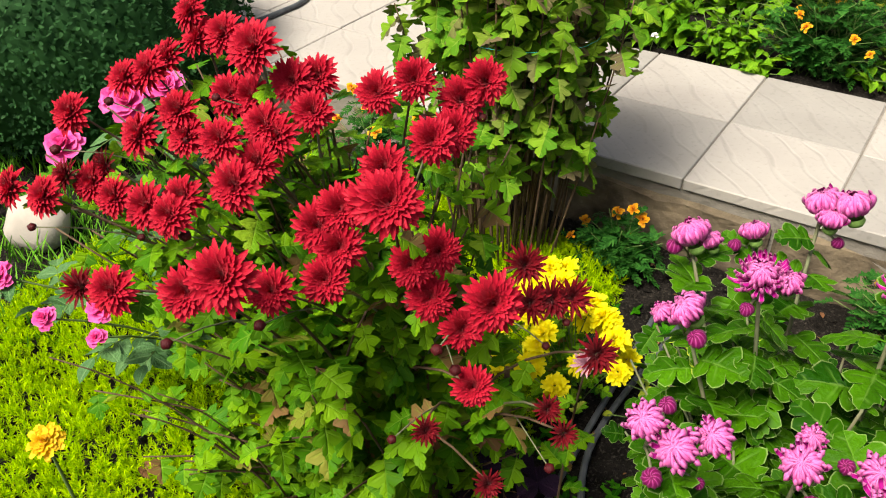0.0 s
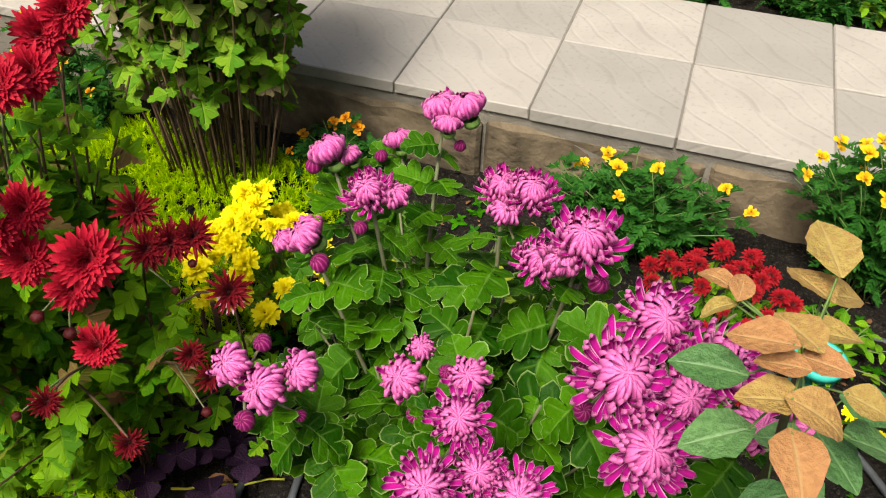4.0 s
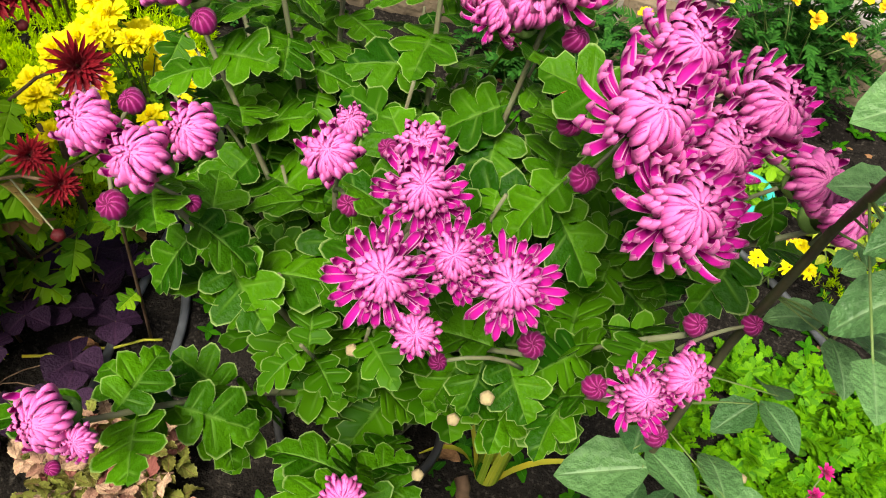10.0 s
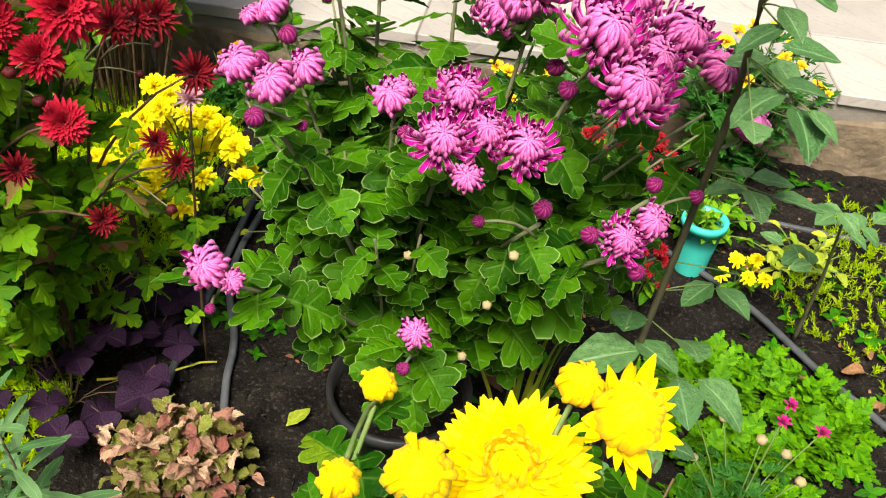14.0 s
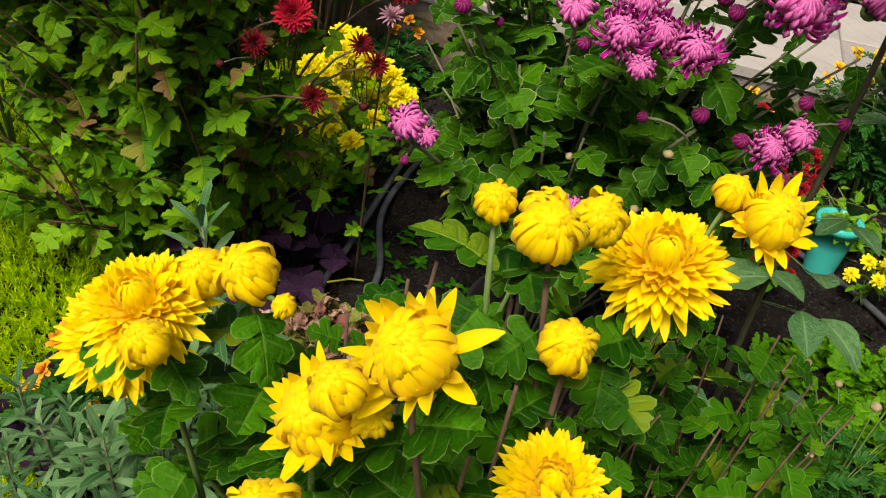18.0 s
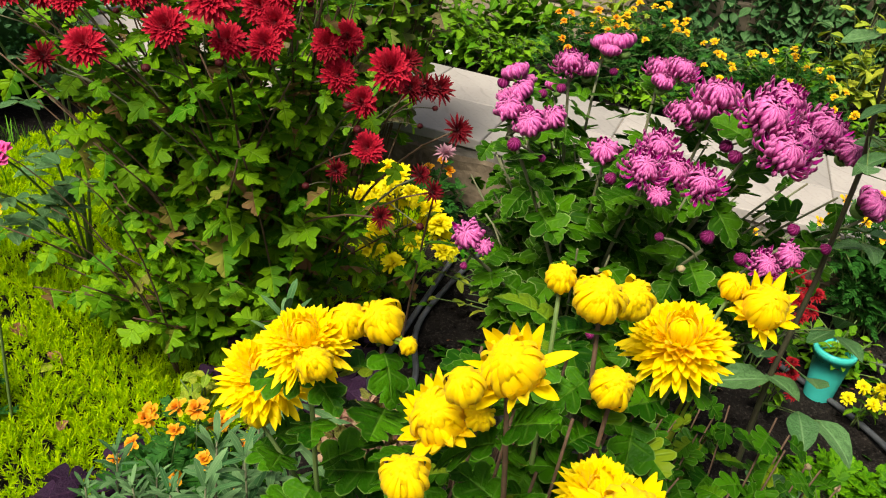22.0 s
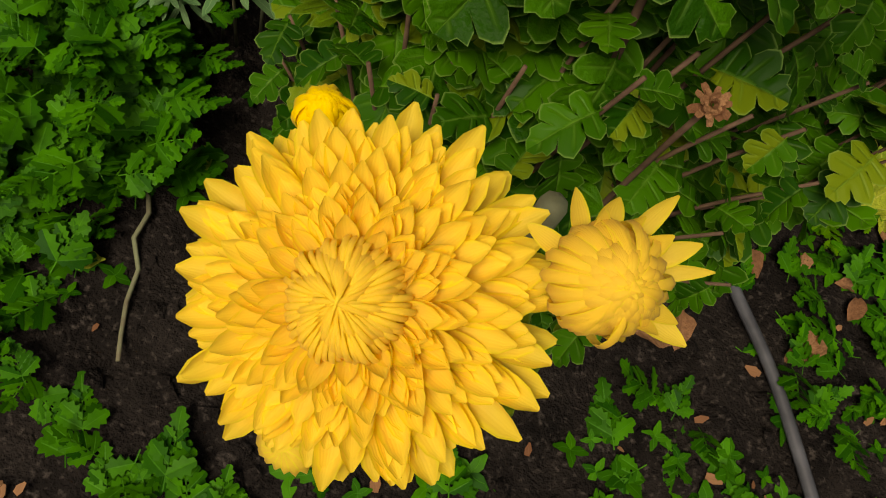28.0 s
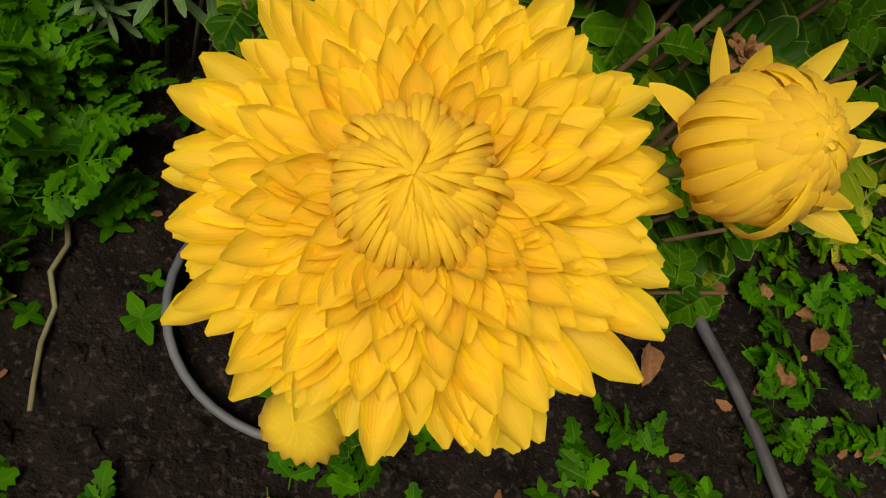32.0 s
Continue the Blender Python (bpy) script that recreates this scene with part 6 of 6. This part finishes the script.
for k, (x, y, rx, ry, top, leaf, size) in enumerate(((-0.95, 3.5, 0.4, 0.25, 0.30, OVAL_BED, 0.08), (0.0, 3.75, 0.45, 0.22, 0.28, OVAL_IVY, 0.07), (0.45, 3.62, 0.35, 0.2, 0.30, OVAL_BED, 0.07), (1.0, 3.6, 0.35, 0.25, 0.42, OVAL_YEL, 0.09), (-0.15, 3.05, 0.30, 0.12, 0.14, OVAL_BED, 0.055), (0.75, 3.05, 0.35, 0.12, 0.16, OVAL_BED, 0.055), (1.6, 3.0, 0.35, 0.12, 0.2, OVAL_BED, 0.06), (-1.5, 3.5, 0.4, 0.3, 0.35, OVAL_BED, 0.09), (-2.1, 3.05, 0.35, 0.15, 0.2, OVAL_BED, 0.07), (-0.75, 3.0, 0.2, 0.1, 0.2, OVAL_BED, 0.06))):
    leafy((x, y, 0.22), rx, ry, 0.4 * top, top, 34, leaf, size, 8, 230 + k, "leafy green plant filling the bed behind the path")


def climber():
    r = random.Random(191)
    p = thing("climbing_rose", (-0.1, 4.0, 0.22), "green climbing rose spreading over the stone wall", "climber")
    for i in range(80):
        x = -0.45 + 1.5 * r.random()
        end = Vector((x + r.uniform(-0.25, 0.25), 4.04, 0.55 + 0.75 * r.random()))
        pts = bent((x * 0.8, 4.02, 0.24), end, 0, (0, -0.05, 0), 7)
        stem(p, pts, 0.003, 0.0015, STEM_GREY, sides=5)
        leaves_on(p, pts, OVAL_IVY, 18, 0.075, 0.12, 1.0, (-0.9, 0.3), r=r, shrink=0.2)


climber()
white = thing("daisy", (-1.02, 2.92, 0.22), "small white flower at the path's edge", "flower")
stem(white, bent((-1.02, 2.92, 0.22), (-1.0, 2.9, 0.30), n=4), 0.0015, 0.001, STEM, sides=5)
bloom(white, [ruffle_head("flower_head", (WHITE_PETAL,), 47, 18, 0.6)], Vector((-1.0, 2.9, 0.305)), 0.03, (0, -0.4, 0.9))


# ---- pipes, stakes, blades, fallen leaves, stones ----
def pipe(points, label, radius=0.008):
    line = [Vector(q) for q in points]
    fine = []
    for i in range(len(line) - 1):
        a, b, c, d = line[max(i - 1, 0)], line[i], line[i + 1], line[min(i + 2, len(line) - 1)]
        for k in range(8):
            t = k / 8
            fine.append(0.5 * (2 * b + (c - a) * t + (2 * a - 5 * b + 4 * c - d) * t * t + (3 * b - a - 3 * c + d) * t ** 3))
    fine.append(line[-1])
    V, F = tube(fine, radius, 10)
    o = thing("irrigation_pipe", tuple(line[0]), label, "pipe", "irrigation pipes")
    put("pipe", mesh_of("pipe", V, F, PIPE), o)


pipe(((-0.50, 1.75, 0.010), (-0.475, 1.28, 0.012), (-0.462, 1.05, 0.012), (-0.455, 0.90, 0.012), (-0.42, 0.70, 0.011), (-0.30, 0.42, 0.008), (-0.26, 0.2, 0.006)), "black drip irrigation pipe lying on the soil")
pipe(((-0.43, 1.75, 0.010), (-0.452, 1.27, 0.012), (-0.37, 1.02, 0.012), (-0.345, 0.90, 0.012), (-0.28, 0.70, 0.012), (-0.20, 0.55, 0.010), (-0.15, 0.40, 0.008)), "second black drip irrigation pipe beside the first")
pipe(((1.15, 0.75, 0.010), (0.94, 1.066, 0.012), (0.838, 1.196, 0.012), (0.728, 1.362, 0.012), (0.63, 1.47, 0.012), (0.45, 1.62, 0.010)), "black irrigation pipe crossing bare soil")
pipe(((0.70, 1.76, 0.010), (0.76, 1.755, 0.012), (0.90, 1.735, 0.012), (1.3, 1.70, 0.010)), "black irrigation pipe along the kerb")
pipe(((0.17, 0.45, 0.010), (0.23, 0.354, 0.012), (0.30, 0.28, 0.012), (0.361, 0.21, 0.012), (0.46, 0.118, 0.012), (0.60, -0.05, 0.010)), "black irrigation pipe beside the golden chrysanthemum")


def rod(name, a, b, radius, mat, label, category, taper=0.8, wob=0.006, seed=0):
    r = random.Random(seed)
    pts = [Vector(a).lerp(Vector(b), i / 6) + Vector([r.uniform(-wob, wob) for _ in range(3)]) * (0 < i < 6) for i in range(7)]
    t = thing(name, a, label, category)
    V, F = tube(pts, [radius * (1 - (1 - taper) * i / 6) for i in range(7)], 8)
    put("shaft", mesh_of(name, V, F, mat), t)


rod("stick", (-0.62, 1.16, -0.02), (-0.63, 1.17, 0.22), 0.008, STEM_BROWN, "short brown stick stuck in the soil", "stick", seed=1)
rod("stick", (-0.67, 1.18, -0.02), (-0.69, 1.20, 0.20), 0.006, STEM_BROWN, "short brown stick stuck in the soil", "stick", seed=2)
rod("stick", (0.16, 0.84, 0.008), (0.20, 0.74, 0.012), 0.012, STEM_BROWN, "piece of brown wood lying on the soil", "stick", seed=3)
rod("twig", (-0.58, 0.86, 0.015), (-0.38, 0.95, 0.018), 0.0028, STRAW, "dry pale twig lying on the soil", "twig", seed=4)
rod("twig", (-0.30, -0.10, 0.01), (-0.20, -0.28, 0.012), 0.0032, STEM_GREY, "pale dry twig lying on the soil", "twig", seed=5)
rod("cut_stake", (0.080, -0.12, 0.0), (0.078, -0.164, 0.535), 0.0085, STEM_GREY, "grey weathered stake with a cut end", "stake", 1.0, 0.002, 6)
spent = thing("spent_flower", (0.11, -0.03, 0.0), "withered dark brown flower head on its stalk", "flower")
stem(spent, bent((0.11, -0.03, 0.0), (0.123, -0.073, 0.56)), 0.003, 0.002, STEM_BROWN)
put("flower_head", ruffle_head("flower_head", (DRY_LEAF,), 48, 30, 0.5), spent, facing((0.123, -0.073, 0.565), (0.1, -0.5, 0.8), 0.012))
pale = thing("pink_chrysanthemum", (-0.40, 0.95, 0.0), "fading pale pink chrysanthemum on a thin stem", "flowering plant")
line = bent((-0.40, 0.95, 0.0), (-0.317, 0.82, 0.66))
stem(pale, line, 0.003, 0.0015, STEM_BROWN)
leaves_on(pale, line, LEAF_R, 6, 0.05)
bloom(pale, [daisy_head("flower_head", (petal_material("faded_pink_petal", (0.45, 0.22, 0.28), (0.58, 0.30, 0.38), (0.62, 0.36, 0.42)),), 49, 60, 0.2, 70, 5)], Vector((-0.317, 0.82, 0.667)), 0.045, (0.1, -0.4, 0.8))
branch = thing("dry_branch", (-0.82, 0.72, 0.0), "bare brown branching twig", "branch")
for e in ((-1.02, 0.45, 0.62), (-0.94, 0.5, 0.50), (-0.88, 0.52, 0.56), (-1.0, 0.55, 0.42)):
    stem(branch, bent((-0.82, 0.72, 0.0), e, -0.05), 0.0026, 0.001, STEM_BROWN, "twig", 6)


def yellow_blades():
    r = random.Random(201)
    p = thing("lily_clump", (0.20, 0.86, 0.0), "yellowing strap leaves of a fading lily", "plant")
    for i in range(14):
        a = i * GA
        reach = 0.05 if i % 3 else 0.15
        top = Vector((0.22 + reach * math.cos(a), 0.84 + reach * math.sin(a), r.uniform(0.28, 0.42) if i % 3 else r.uniform(0.12, 0.25)))
        pts = bent((0.20 + 0.02 * math.cos(a), 0.86 + 0.02 * math.sin(a), 0), top, -0.06, n=8)
        V, UV = [], []
        d = Vector((-math.sin(a), math.cos(a), 0))
        for k, q in enumerate(pts):
            w = 0.006 * (1 - (k / 7) ** 2 * 0.85)
            V += [q - d * w, q + Vector((0, 0, -0.002)), q + d * w]
            UV += [(0, k / 7), (0.5, k / 7), (1, k / 7)]
        put("blade", mesh_of("blade", V, strip_faces(8, 3), YELLOWED if i % 3 else STRAW, UV), p)


yellow_blades()


def fallen():
    r = random.Random(211)
    spots = [(-0.281, -0.197), (0.319, 0.145), (0.491, 0.311), (0.492, 0.215), (-0.206, 0.828), (0.179, 1.012), (0.955, 1.148), (0.942, 1.224), (0.905, 1.622), (-1.033, 0.593), (0.72, 1.55), (0.95, 1.30), (0.88, 1.62), (0.80, 1.18), (-0.48, 0.92), (0.10, 0.88), (0.30, 0.72), (0.44, 0.33), (0.52, 0.26), (0.36, 0.28), (-0.28, -0.02), (0.55, 0.40), (0.60, 0.15), (-0.9, 0.45), (-1.05, 0.55), (-1.15, 0.62), (0.05, 1.0), (0.62, 1.66), (1.05, 1.15), (-0.40, 0.78), (0.33, 0.10), (-0.55, 1.05)]
    for i, (x, y) in enumerate(spots):
        z = height(x, y) + (0.055 if x < -0.7 else 0.012)
        o = new("fallen_leaf", r.choice(OVAL_DRY if i % 4 else OVAL_YEL))
        o.matrix_basis = leaf_pose((x, y, z), r.uniform(0, 6.3), r.uniform(-0.1, 0.15), r.uniform(0.035, 0.065))
        tagged(o, "curled dry brown leaf fallen on the soil" if i % 4 else "yellowed leaf fallen on the soil", "leaf", "fallen leaves")


fallen()


def boulder(at, size, seed, label):
    bm = bmesh.new()
    bmesh.ops.create_icosphere(bm, subdivisions=3, radius=1)
    for v in bm.verts:
        d = 1 + 0.18 * noise.noise(v.co * 1.3 + Vector((seed, 0, 0))) + 0.05 * noise.noise(v.co * 5)
        v.co = Vector((v.co.x * size[0] * d, v.co.y * size[1] * d, v.co.z * size[2] * d))
    me = bpy.data.meshes.new("boulder")
    bm.to_mesh(me)
    bm.free()
    me.materials.append(STONE)
    me.polygons.foreach_set("use_smooth", np.full(len(me.polygons), True))
    thing("boulder", at, label, "stone", "border stones", "", me)


boulder((-2.24, 1.10, 0.06), (0.11, 0.09, 0.09), 1, "pale rounded stone at the lawn's edge")
boulder((-0.872, 1.103, 0.01), (0.02, 0.018, 0.014), 3, "small white pebble on the soil")
boulder((-2.05, 1.30, 0.03), (0.07, 0.06, 0.05), 2, "small pale stone at the lawn's edge")


def bellis():
    r = random.Random(221)
    p = thing("bellis", (0.57, 0.74, 0.0), "daisies with closed pale and pink buds on thin green stalks", "flowering plant")
    pink = [daisy_head("flower_head", (ROSE_DEEP,), 50, 26, 0.4, 80, 0)]
    tops = ((0.61, 0.81, 0.25), (0.63, 0.85, 0.25), (0.67, 0.80, 0.25))
    for i in range(14):
        t = tops[i] if i < 3 else (0.57 + 0.12 * r.uniform(-1, 1), 0.72 + 0.12 * r.uniform(-1, 1), r.uniform(0.16, 0.27))
        pts = bent((0.57, 0.74, 0.0), t, 0, n=6)
        stem(p, pts, 0.0014, 0.0012, STEM, "stalk", 5)
        leaves_on(p, pts, FEATHERS, 4, 0.05, 0.1, 0.7, r=r)
        if i < 3:
            bloom(p, pink, Vector(t), 0.030, (0.1, -0.3, 1), "flower_head", "half-open pink daisy", r=r, calyx=False)
        else:
            bloom(p, [PALE_KNOB], Vector(t), 0.014 if i % 2 else 0.019, (0.2 * r.uniform(-1, 1), -0.2, 1), "bud", "closed pale bud", r=r, calyx=False)


bellis()


# ---- weeds and litter on the soil ----
def litter():
    r = random.Random(241)
    for name, mat, n, size, label in (("weeds", FERN_LEAF, 700, (0.012, 0.03), "tiny green weeds on the bare soil"), ("leaf_litter", DRY_LEAF, 420, (0.008, 0.022), "bits of dry leaves and bark on the soil")):
        pat = blades([(Matrix.Rotation(a, 4, "Z") @ Matrix.Rotation(radians(20), 4, "X"), 1.0, 0.6, -0.3) for a in ((0, 1.6, 3.1, 4.7) if n == 700 else (0,))])
        spots = []
        while len(spots) < n:
            x, y = r.uniform(-0.7, 1.2), r.uniform(-0.6, 2.0)
            if noise.noise((x * 3.1, y * 3.1, 5)) < (0.0 if n == 700 else -0.2):
                continue
            spots.append(pose(x, y, height(x, y) + 0.006, r.uniform(-25, 25), r.uniform(-25, 25), r.uniform(0, 360)) @ Matrix.Scale(r.uniform(*size), 4))
        scattered(name, spots, pat, mat, label, "ground cover")


litter()
hose = [(-2.40, 2.05, 0.262), (-2.46, 2.26, 0.262), (-2.45, 2.44, 0.262), (-2.46, 2.63, 0.262), (-2.60, 2.86, 0.262)]
pipe(hose, "black hose lying across the path", 0.011)
fern_patch("feathery_plants", ((0.66, 0.36, 0.2, 0.25, 34, 0.04), (0.15, -0.24, 0.14, 0.05, 16, 0.02), (0.38, -0.02, 0.10, 0.08, 14, 0.02), (-0.08, -0.37, 0.14, 0.04, 22, 0.03), (0.56, 0.16, 0.10, 0.10, 14, 0.03)), 133, "low feathery seedlings on the bare soil", FERN_LEAF)
join_rest()
